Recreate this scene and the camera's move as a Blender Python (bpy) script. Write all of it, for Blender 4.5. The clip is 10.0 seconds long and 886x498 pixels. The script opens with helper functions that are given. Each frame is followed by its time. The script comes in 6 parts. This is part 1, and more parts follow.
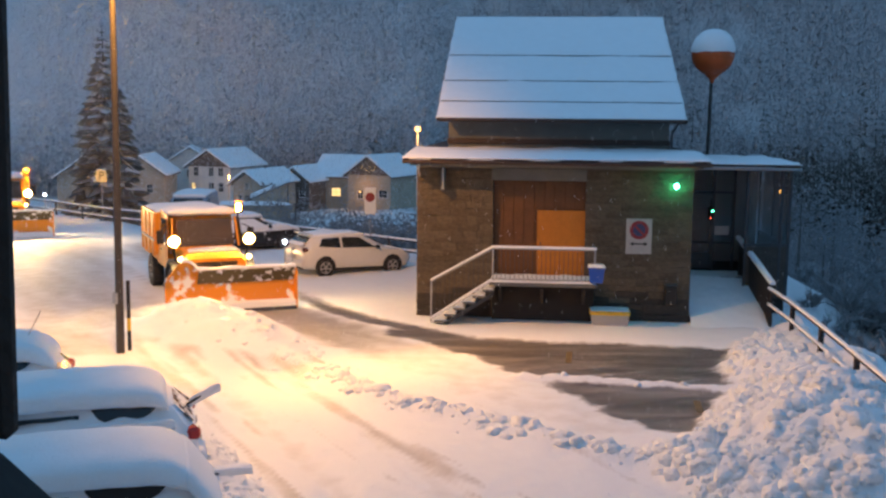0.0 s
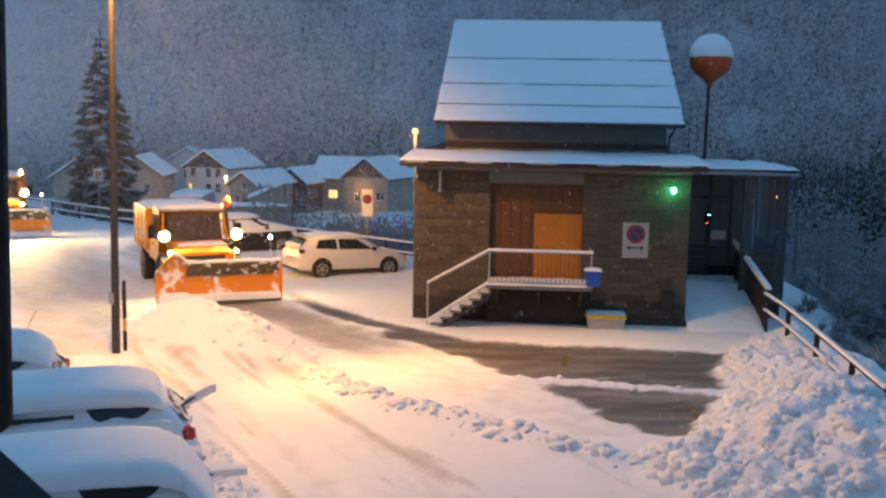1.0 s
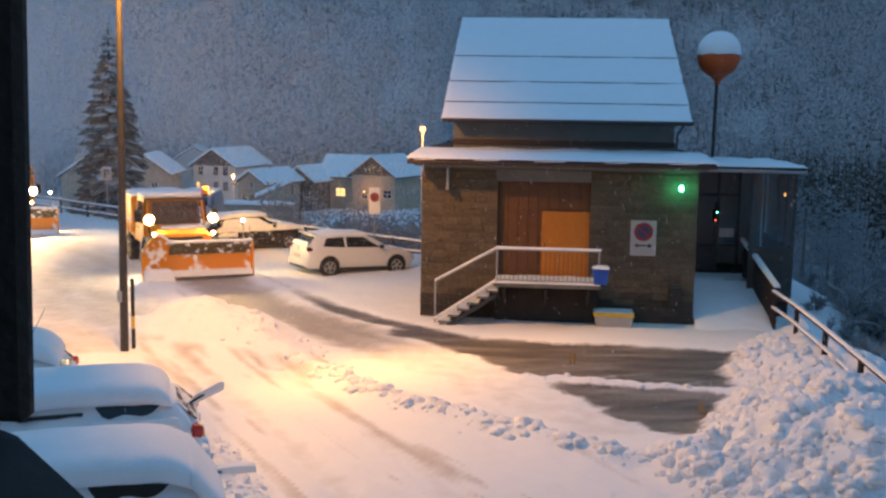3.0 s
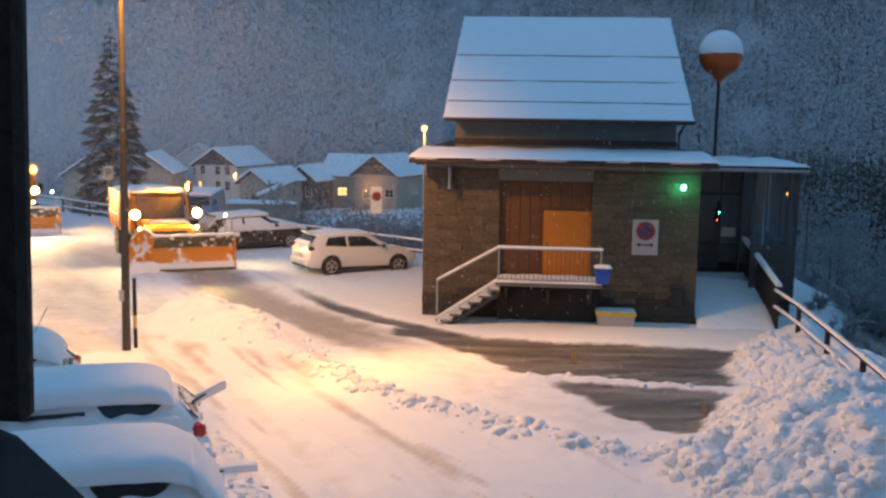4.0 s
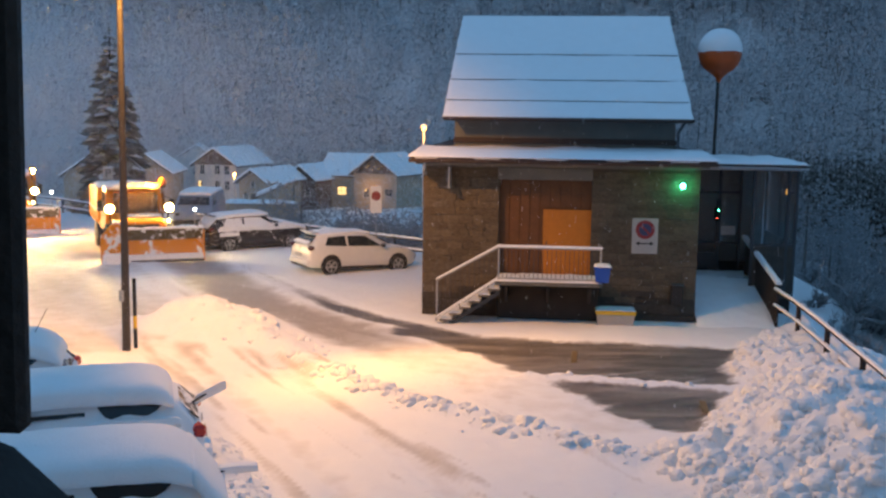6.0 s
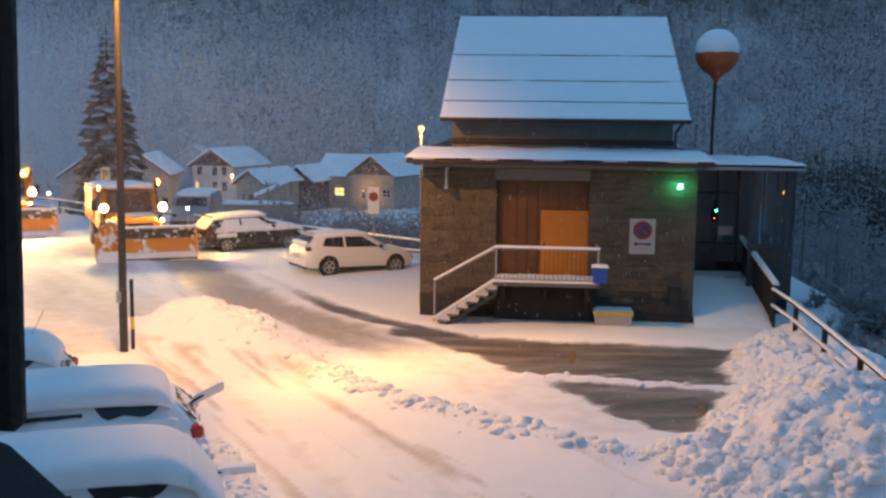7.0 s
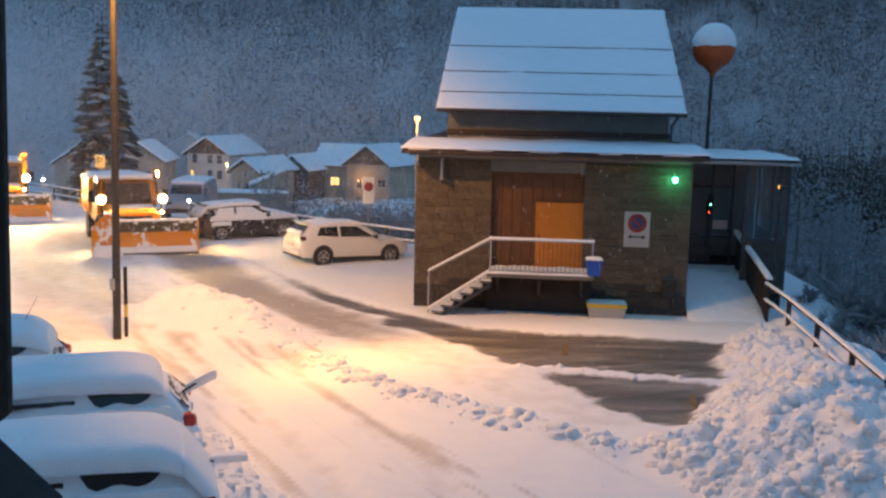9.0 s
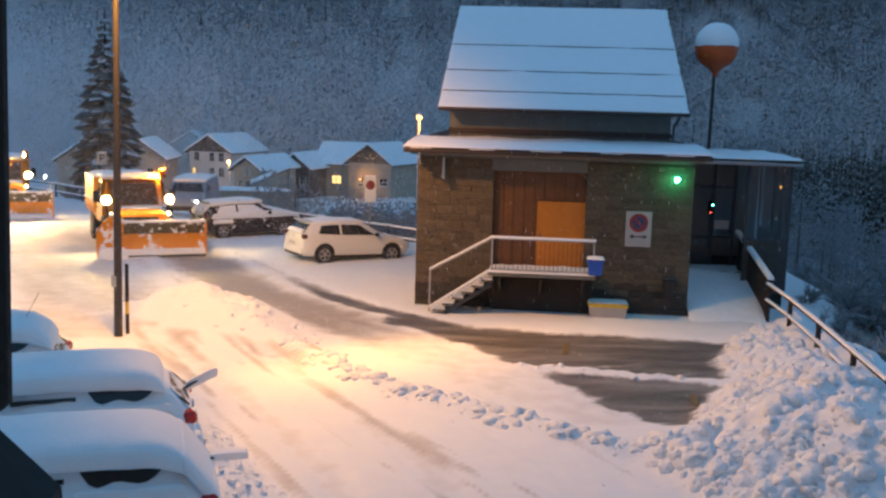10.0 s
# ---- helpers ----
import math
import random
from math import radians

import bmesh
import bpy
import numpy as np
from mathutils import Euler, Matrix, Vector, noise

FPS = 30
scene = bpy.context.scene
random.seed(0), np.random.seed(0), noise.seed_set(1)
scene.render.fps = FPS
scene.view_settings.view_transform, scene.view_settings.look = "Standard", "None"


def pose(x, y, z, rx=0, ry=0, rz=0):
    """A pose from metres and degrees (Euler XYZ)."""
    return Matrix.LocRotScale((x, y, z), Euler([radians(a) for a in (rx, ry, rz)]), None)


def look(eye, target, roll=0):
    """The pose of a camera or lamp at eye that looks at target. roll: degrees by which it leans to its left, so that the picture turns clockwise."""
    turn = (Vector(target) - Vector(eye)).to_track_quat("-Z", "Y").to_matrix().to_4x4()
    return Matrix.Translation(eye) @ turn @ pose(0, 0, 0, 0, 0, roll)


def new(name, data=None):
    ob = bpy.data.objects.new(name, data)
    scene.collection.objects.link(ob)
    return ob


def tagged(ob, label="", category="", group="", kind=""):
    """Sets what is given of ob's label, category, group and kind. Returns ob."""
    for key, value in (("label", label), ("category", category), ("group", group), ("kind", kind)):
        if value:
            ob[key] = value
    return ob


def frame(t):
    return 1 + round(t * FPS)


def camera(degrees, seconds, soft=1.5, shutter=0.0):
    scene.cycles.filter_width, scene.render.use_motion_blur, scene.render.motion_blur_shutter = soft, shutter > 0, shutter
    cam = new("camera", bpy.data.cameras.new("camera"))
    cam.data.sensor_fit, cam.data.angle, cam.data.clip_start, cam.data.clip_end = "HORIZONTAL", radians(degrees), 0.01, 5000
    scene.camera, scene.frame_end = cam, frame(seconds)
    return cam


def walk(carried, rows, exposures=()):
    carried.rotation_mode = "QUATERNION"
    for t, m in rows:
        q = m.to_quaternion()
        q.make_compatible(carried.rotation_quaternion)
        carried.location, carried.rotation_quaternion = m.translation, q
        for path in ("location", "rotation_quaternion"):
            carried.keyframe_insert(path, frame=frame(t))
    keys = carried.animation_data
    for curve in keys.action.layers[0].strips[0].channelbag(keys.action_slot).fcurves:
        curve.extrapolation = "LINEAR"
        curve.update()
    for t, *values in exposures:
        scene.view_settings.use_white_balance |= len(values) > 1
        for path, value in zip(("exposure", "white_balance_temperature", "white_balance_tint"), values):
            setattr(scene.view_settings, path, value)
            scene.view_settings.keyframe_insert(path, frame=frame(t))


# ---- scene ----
cam = camera(47.07, 10.0, soft=2.5, shutter=0.6)
PATH = [
    (0, look((-0.001, 0.003, 5.504), (-0.065, 19.826, 2.852), 0.54)),
    (0.5, look((-0.000, 0.003, 5.506), (-0.034, 19.832, 2.898), 0.86)),
    (1, look((0.000, -0.000, 5.500), (0.000, 19.830, 2.900), 1.00)),
    (1.5, look((-0.001, 0.002, 5.500), (0.022, 19.832, 2.903), 1.10)),
    (2, look((-0.005, 0.003, 5.499), (0.011, 19.834, 2.906), 1.09)),
    (2.5, look((-0.010, -0.001, 5.494), (-0.083, 19.827, 2.878), 0.98)),
    (4, look((-0.009, 0.002, 5.493), (-0.186, 19.825, 2.840), 0.89)),
    (4.5, look((-0.012, 0.003, 5.494), (-0.210, 19.825, 2.835), 0.88)),
    (5, look((-0.012, 0.004, 5.500), (-0.223, 19.824, 2.830), 0.97)),
    (5.5, look((-0.007, 0.002, 5.503), (-0.215, 19.821, 2.824), 0.81)),
    (7, look((-0.005, 0.003, 5.499), (-0.131, 19.825, 2.842), 0.67)),
    (7.5, look((0.013, 0.003, 5.509), (-0.006, 19.816, 2.787), 0.88)),
    (8, look((0.012, 0.000, 5.497), (0.115, 19.809, 2.741), 0.92)),
    (8.5, look((0.002, 0.001, 5.495), (0.064, 19.803, 2.688), 1.08)),
    (9, look((0.000, 0.003, 5.502), (-0.019, 19.801, 2.667), 1.34)),
    (9.5, look((0.001, 0.001, 5.491), (-0.050, 19.799, 2.653), 1.48)),
    (10, look((0.001, 0.003, 5.497), (-0.046, 19.797, 2.640), 1.61)),
]
walk(cam, PATH)

# ---- light ----
world = bpy.data.worlds.new("dusk_sky")
scene.world = world
world.use_nodes = True
wn, wl = world.node_tree.nodes, world.node_tree.links
sky = wn.new("ShaderNodeTexSky")
sky.sky_type, sky.sun_disc = "NISHITA", False
sky.sun_elevation, sky.sun_rotation = radians(4), radians(200)
wmix = wn.new("ShaderNodeMix")
wmix.data_type = "RGBA"
wmix.inputs["Factor"].default_value = 0.85
wl.new(sky.outputs["Color"], wmix.inputs["A"])
wmix.inputs["B"].default_value = (1.0, 2.32, 4.15, 1)
wl.new(wmix.outputs["Result"], wn["Background"].inputs["Color"])
wn["Background"].inputs["Strength"].default_value = 0.15
SODIUM = (1.0, 0.44, 0.085)


def lamp(name, place, power, radius=0.15, color=SODIUM, target=None, cone=150):
    data = bpy.data.lights.new(name, "SPOT" if target else "POINT")
    data.energy, data.color, data.shadow_soft_size = power, color, radius
    ob = new(name, data)
    ob.matrix_world = look(place, target) if target else pose(*place)
    if target:
        data.spot_size, data.spot_blend = radians(cone), 0.5
    return ob


LAMP = (-6.9, 21.6, 9.6)
lamp("street_light", (LAMP[0], LAMP[1], LAMP[2] - 0.16), 5600, 0.32, target=(LAMP[0] - 0.4, LAMP[1] + 6, 0), cone=120)
# added spot that warms the snow heap; its twin lamp head is invented
lamp("street_light", (-6.0, 22.6, 9.45), 6900, 0.3, target=(7, 15, 0), cone=90)
lamp("far_street_light", (-1.74, 59.3, 4.3), 140, 0.12)
lamp("village_light", (-30.5, 141.5, -3.7), 1800, 0.2)
lamp("porch_light", (-12.6, 148.6, -6.0), 160, 0.15)
lamp("plough_light", (-18.2, 42.7, 1.85), 1800, 0.1, (1.0, 0.56, 0.2), (-11, 33, 0.3), 150)


# ---- materials ----
def material(name, color, rough=0.6, metal=0.0, vary=0.25, scale=6.0, bump=0.2, fine=60.0, random_tint=0.0, glow=None, glass=0.0, coord="Object"):
    m = bpy.data.materials.new(name)
    m.use_nodes = True
    n, l = m.node_tree.nodes, m.node_tree.links
    b = n["Principled BSDF"]
    b.inputs["Roughness"].default_value, b.inputs["Metallic"].default_value = rough, metal
    b.inputs["Transmission Weight"].default_value = glass
    tc = n.new("ShaderNodeTexCoord")
    big, small = n.new("ShaderNodeTexNoise"), n.new("ShaderNodeTexNoise")
    big.inputs["Scale"].default_value, big.inputs["Detail"].default_value = scale, 5
    small.inputs["Scale"].default_value, small.inputs["Detail"].default_value = fine, 4
    for t in (big, small):
        l.new(tc.outputs[coord], t.inputs["Vector"])
    add = n.new("ShaderNodeMath")
    add.operation = "ADD"
    l.new(big.outputs["Fac"], add.inputs[0])
    l.new(small.outputs["Fac"], add.inputs[1])
    if random_tint:
        oi, ge, mul, add2 = n.new("ShaderNodeObjectInfo"), n.new("ShaderNodeNewGeometry"), n.new("ShaderNodeMath"), n.new("ShaderNodeMath")
        add3 = n.new("ShaderNodeMath")
        add3.operation = "ADD"
        l.new(oi.outputs["Random"], add3.inputs[0])
        l.new(ge.outputs["Random Per Island"], add3.inputs[1])
        mul.operation, add2.operation = "MULTIPLY_ADD", "ADD"
        mul.inputs[1].default_value, mul.inputs[2].default_value = random_tint, -random_tint
        l.new(add3.outputs[0], mul.inputs[0])
        l.new(add.outputs[0], add2.inputs[0])
        l.new(mul.outputs[0], add2.inputs[1])
        add = add2
    ramp = n.new("ShaderNodeMapRange")
    ramp.inputs["From Min"].default_value, ramp.inputs["From Max"].default_value = 0.55, 1.45
    ramp.inputs["To Min"].default_value, ramp.inputs["To Max"].default_value = 1 - vary, 1 + vary * 0.6
    l.new(add.outputs[0], ramp.inputs["Value"])
    mx = n.new("ShaderNodeVectorMath")
    mx.operation = "SCALE"
    mx.inputs[0].default_value = color
    l.new(ramp.outputs["Result"], mx.inputs["Scale"])
    l.new(mx.outputs["Vector"], b.inputs["Base Color"])
    if bump:
        bp = n.new("ShaderNodeBump")
        bp.inputs["Strength"].default_value, bp.inputs["Distance"].default_value = bump, 0.02
        l.new(add.outputs[0], bp.inputs["Height"])
        l.new(bp.outputs["Normal"], b.inputs["Normal"])
    if glow:
        b.inputs["Emission Color"].default_value = (*glow[:3], 1)
        b.inputs["Emission Strength"].default_value = glow[3]
    return m


SNOW = material("snow", (0.86, 0.88, 0.9), 0.7, vary=0.05, scale=1.5, bump=0.5, fine=22)
FLUFF = material("fresh_snow", (0.88, 0.9, 0.92), 0.75, vary=0.04, scale=3, bump=0.35, fine=30)
CLODS = material("crumbled_snow", (0.86, 0.88, 0.9), 0.75, vary=0.06, scale=7, bump=1.0, fine=20)
CLODS.node_tree.nodes["Bump"].inputs["Distance"].default_value = 0.035
STONE = material("granite_block", (0.15, 0.117, 0.08), 0.85, vary=0.6, scale=3.5, bump=0.9, fine=28, random_tint=0.28)
DAMPSTONE = material("damp_granite_block", (0.062, 0.05, 0.04), 0.7, vary=0.55, scale=3.5, bump=0.9, fine=28, random_tint=0.28)
MORTAR = material("mortar", (0.125, 0.105, 0.083), 0.95, vary=0.3, bump=0.5)
RENDER_GREY = material("grey_plaster", (0.17, 0.17, 0.155), 0.9, vary=0.3, scale=2, bump=0.4, fine=40)
PLINTH = material("dark_plinth", (0.036, 0.03, 0.026), 0.9, vary=0.4, scale=3, bump=0.5)
DOORWOOD = material("brown_board", (0.13, 0.056, 0.02), 0.7, vary=0.35, scale=4, bump=0.25, fine=25)
ORANGEWOOD = material("orange_board", (0.5, 0.18, 0.015), 0.6, vary=0.22, scale=4, bump=0.15, fine=25)
DARKWOOD = material("dark_wood", (0.035, 0.025, 0.02), 0.8, vary=0.4, scale=8, bump=0.5, fine=50)
FASCIA = material("brown_fascia", (0.055, 0.035, 0.028), 0.7, vary=0.3, bump=0.2)
STEEL = material("galvanised_steel", (0.42, 0.43, 0.44), 0.45, 0.7, vary=0.2, scale=12, bump=0.1)
DARKSTEEL = material("dark_steel", (0.07, 0.075, 0.085), 0.5, 0.4, vary=0.25, bump=0.1)
POLE = material("weathered_pole", (0.065, 0.058, 0.052), 0.55, 0.3, vary=0.25, scale=5, bump=0.15)
WHITE = material("white_paint", (0.78, 0.78, 0.76), 0.35, vary=0.08, bump=0.05)
SIGNWHITE = material("sign_white", (0.42, 0.41, 0.39), 0.4, vary=0.1, bump=0.05)
RED = material("sign_red", (0.26, 0.03, 0.035), 0.4, vary=0.15, bump=0.05)
BLUE = material("sign_blue", (0.04, 0.055, 0.14), 0.4, vary=0.15, bump=0.05)
BINBLUE = material("blue_plastic", (0.02, 0.1, 0.5), 0.45, vary=0.15, bump=0.1)
BLACK = material("black_rubber", (0.02, 0.02, 0.02), 0.7, vary=0.3, bump=0.2)
YELLOW = material("yellow_paint", (0.75, 0.5, 0.04), 0.45, vary=0.2, bump=0.1)
ORANGE = material("plough_orange", (0.8, 0.3, 0.02), 0.42, vary=0.25, scale=3, bump=0.15)
ORANGEWORN = material("scraped_orange_blade", (0.7, 0.27, 0.025), 0.5, vary=0.5, scale=2.2, bump=0.3, fine=14)
BALLORANGE = material("orange_fibreglass", (0.62, 0.1, 0.015), 0.5, vary=0.3, scale=3, bump=0.1)
GLASS = material("dark_glass", (0.02, 0.025, 0.03), 0.06, vary=0.1, bump=0.0)
# windscreen glass browned to put the amber light on it into the colour
CABGLASS = material("amber_lit_windscreen", (0.075, 0.055, 0.03), 0.25, vary=0.4, scale=2.5, bump=0.0)
PANE = material("clear_pane", (0.5, 0.55, 0.58), 0.03, vary=0.05, bump=0.0, glass=0.95)
CARWHITE = material("white_car_paint", (0.74, 0.73, 0.7), 0.25, vary=0.06, bump=0.0)
CARGREY = material("silver_car_paint", (0.5, 0.52, 0.54), 0.3, 0.2, vary=0.08, bump=0.0)
CARDARK = material("dark_car_paint", (0.03, 0.028, 0.028), 0.25, vary=0.2, bump=0.0)
VANBLUE = material("pale_blue_van_paint", (0.2, 0.27, 0.36), 0.3, vary=0.08, bump=0.0)
DARKTAIL = material("unlit_smoked_tail_lens", (0.07, 0.014, 0.014), 0.2, vary=0.1, bump=0.0)
TAIL = material("red_tail_lens", (0.45, 0.02, 0.015), 0.2, vary=0.1, bump=0.0)
RIM = material("alloy", (0.5, 0.5, 0.5), 0.35, 0.8, vary=0.15, bump=0.0)
HEADLIGHT = material("lit_headlight", (0.9, 0.8, 0.6), 0.3, vary=0.0, bump=0.0, glow=(1.0, 0.66, 0.28, 1500))
# glow for a disc that stands in for the headlights' warm halo
HALO = material("headlight_halo_glow", (0.9, 0.7, 0.3), 0.3, vary=0.0, bump=0.0, glow=(1.0, 0.62, 0.14, 1.6))
HEADSMALL = material("lit_marker_lamp", (0.9, 0.9, 0.9), 0.3, vary=0.0, bump=0.0, glow=(0.75, 0.85, 1.0, 20))
BEACON = material("lit_amber_reflector", (0.9, 0.5, 0.1), 0.3, vary=0.0, bump=0.0, glow=(1.0, 0.4, 0.02, 5000))
AMBER = material("amber_lens", (0.8, 0.25, 0.01), 0.15, vary=0.05, bump=0.0)
AMBER.node_tree.nodes["Principled BSDF"].inputs["Alpha"].default_value = 0.4
PANELWOOD = material("grey_weathered_boards", (0.085, 0.072, 0.062), 0.85, vary=0.4, scale=6, bump=0.4, fine=40)
GREENLAMP = material("lit_green_lamp", (0.1, 0.8, 0.4), 0.3, vary=0.0, bump=0.0, glow=(0.06, 1.0, 0.42, 90))
REDLED = material("lit_red_led", (0.8, 0.1, 0.1), 0.3, vary=0.0, bump=0.0, glow=(1.0, 0.08, 0.05, 12))
WARMLAMP = material("lit_warm_lamp", (0.9, 0.7, 0.4), 0.3, vary=0.0, bump=0.0, glow=(1.0, 0.42, 0.08, 6))
LITWINDOW = material("lit_window", (0.8, 0.6, 0.3), 0.4, vary=0.2, scale=2, bump=0.0, glow=(1.0, 0.66, 0.22, 1.7))
HOUSEWALL = material("pale_house_render", (0.72, 0.69, 0.63), 0.9, vary=0.25, scale=0.5, bump=0.2, fine=6)
HOUSESTONE = material("brown_house_render", (0.45, 0.37, 0.28), 0.9, vary=0.3, scale=0.5, bump=0.3, fine=6)
HOUSEDARK = material("old_timber_gable", (0.14, 0.115, 0.1), 0.9, vary=0.3, scale=1, bump=0.3)
BARK = material("bark", (0.06, 0.045, 0.035), 0.95, vary=0.4, scale=6, bump=0.6)
# rimed needles, made paler still to put distance haze into the colour
NEEDLES = material("hazy_rimed_needles", (0.46, 0.47, 0.48), 0.9, vary=0.2, scale=1.2, bump=0.3, fine=8, random_tint=0.3)
FROST = material("frosted_twigs", (0.55, 0.56, 0.58), 0.9, vary=0.35, scale=0.4, bump=0.0, fine=5, random_tint=0.4)
TWIG = material("bare_twigs", (0.17, 0.16, 0.155), 0.9, vary=0.4, scale=0.5, bump=0.0, fine=5)
RIME = material("rime_covered_crown", (0.31, 0.32, 0.335), 0.9, vary=0.2, scale=0.08, bump=0.0, fine=2.5, random_tint=0.3)


def let_through(m, share):
    """Rime and snow-laden twigs let part of the light through to their far side."""
    n, l = m.node_tree.nodes, m.node_tree.links
    b, t, x = n["Principled BSDF"], n.new("ShaderNodeBsdfTranslucent"), n.new("ShaderNodeMixShader")
    x.inputs["Fac"].default_value = share
    l.new(b.inputs["Base Color"].links[0].from_socket, t.inputs["Color"])
    l.new(b.outputs["BSDF"], x.inputs[1])
    l.new(t.outputs["BSDF"], x.inputs[2])
    l.new(x.outputs["Shader"], n["Material Output"].inputs["Surface"])


for rimed in (FROST, RIME, NEEDLES):
    let_through(rimed, 0.45)
LEAFSNOW = material("snow_on_branches", (0.78, 0.8, 0.82), 0.85, vary=0.15, scale=1.5, bump=0.2)


def ground_material():
    m = bpy.data.materials.new("snowy_ground")
    m.use_nodes = True
    n, l = m.node_tree.nodes, m.node_tree.links
    b = n["Principled BSDF"]
    tc = n.new("ShaderNodeTexCoord")

    def noise(scale, detail=5):
        t = n.new("ShaderNodeTexNoise")
        t.inputs["Scale"].default_value, t.inputs["Detail"].default_value = scale, detail
        l.new(tc.outputs["Object"], t.inputs["Vector"])
        return t

    def mix(kind, fac, a, bb):
        x = n.new("ShaderNodeMix")
        x.data_type = kind
        for key, value in (("Factor", fac), ("A", a), ("B", bb)):
            sock = [s for s in x.inputs if s.name == key and s.enabled][0]
            if hasattr(value, "links"):
                l.new(value, sock)
            else:
                sock.default_value = value
        return [s for s in x.outputs if s.enabled][0]

    grit, patch, fine = noise(9), noise(2.2), noise(45)
    wet, slush = n.new("ShaderNodeAttribute"), n.new("ShaderNodeAttribute")
    wet.attribute_name, slush.attribute_name = "wet", "slush"

    def masked(attr, tex, lo, hi, amount):
        s = n.new("ShaderNodeMath")
        s.operation = "MULTIPLY_ADD"
        l.new(tex.outputs["Fac"], s.inputs[0])
        s.inputs[1].default_value = amount
        l.new(attr.outputs["Fac"], s.inputs[2])
        r = n.new("ShaderNodeMapRange")
        r.inputs["From Min"].default_value, r.inputs["From Max"].default_value = lo + amount * 0.5, hi + amount * 0.5
        l.new(s.outputs[0], r.inputs["Value"])
        return r.outputs["Result"]

    wm = masked(wet, grit, 0.35, 0.65, 0.5)
    sm = masked(slush, patch, 0.2, 1.0, 0.6)
    snow = mix("RGBA", patch.outputs["Fac"], (0.82, 0.84, 0.87, 1), (0.9, 0.91, 0.92, 1))
    slushc = mix("RGBA", grit.outputs["Fac"], (0.26, 0.24, 0.215, 1), (0.5, 0.475, 0.445, 1))
    asphalt = mix("RGBA", grit.outputs["Fac"], (0.045, 0.041, 0.038, 1), (0.2, 0.183, 0.17, 1))
    brush = n.new("ShaderNodeAttribute")
    brush.attribute_name = "brush"
    bm_ = masked(brush, noise(0.35), 0.3, 0.9, 0.6)
    brushc = mix("RGBA", noise(1.5).outputs["Fac"], (0.22, 0.23, 0.24, 1), (0.55, 0.56, 0.57, 1))
    stretch, film = n.new("ShaderNodeMapping"), noise(1.0)
    stretch.inputs["Scale"].default_value, stretch.inputs["Rotation"].default_value = (0.35, 2.1, 1), (0, 0, radians(14))
    l.new(tc.outputs["Object"], stretch.inputs["Vector"])
    l.new(stretch.outputs["Vector"], film.inputs["Vector"])
    thin = n.new("ShaderNodeMapRange")
    thin.inputs["From Min"].default_value, thin.inputs["From Max"].default_value, thin.inputs["To Max"].default_value = 0.42, 0.78, 0.8
    l.new(film.outputs["Fac"], thin.inputs["Value"])
    asphalt = mix("RGBA", thin.outputs["Result"], asphalt, slushc)
    c = mix("RGBA", wm, mix("RGBA", sm, mix("RGBA", bm_, snow, brushc), slushc), asphalt)
    l.new(c, b.inputs["Base Color"])
    r = mix("FLOAT", wm, mix("FLOAT", sm, 0.75, 0.5), 0.34)
    l.new(r, b.inputs["Roughness"])
    bp = n.new("ShaderNodeBump")
    bp.inputs["Strength"].default_value, bp.inputs["Distance"].default_value = 0.55, 0.03
    hsum = n.new("ShaderNodeMath")
    hsum.operation = "ADD"
    l.new(grit.outputs["Fac"], hsum.inputs[0])
    l.new(fine.outputs["Fac"], hsum.inputs[1])
    l.new(hsum.outputs[0], bp.inputs["Height"])
    l.new(bp.outputs["Normal"], b.inputs["Normal"])
    return m


GROUND = ground_material()


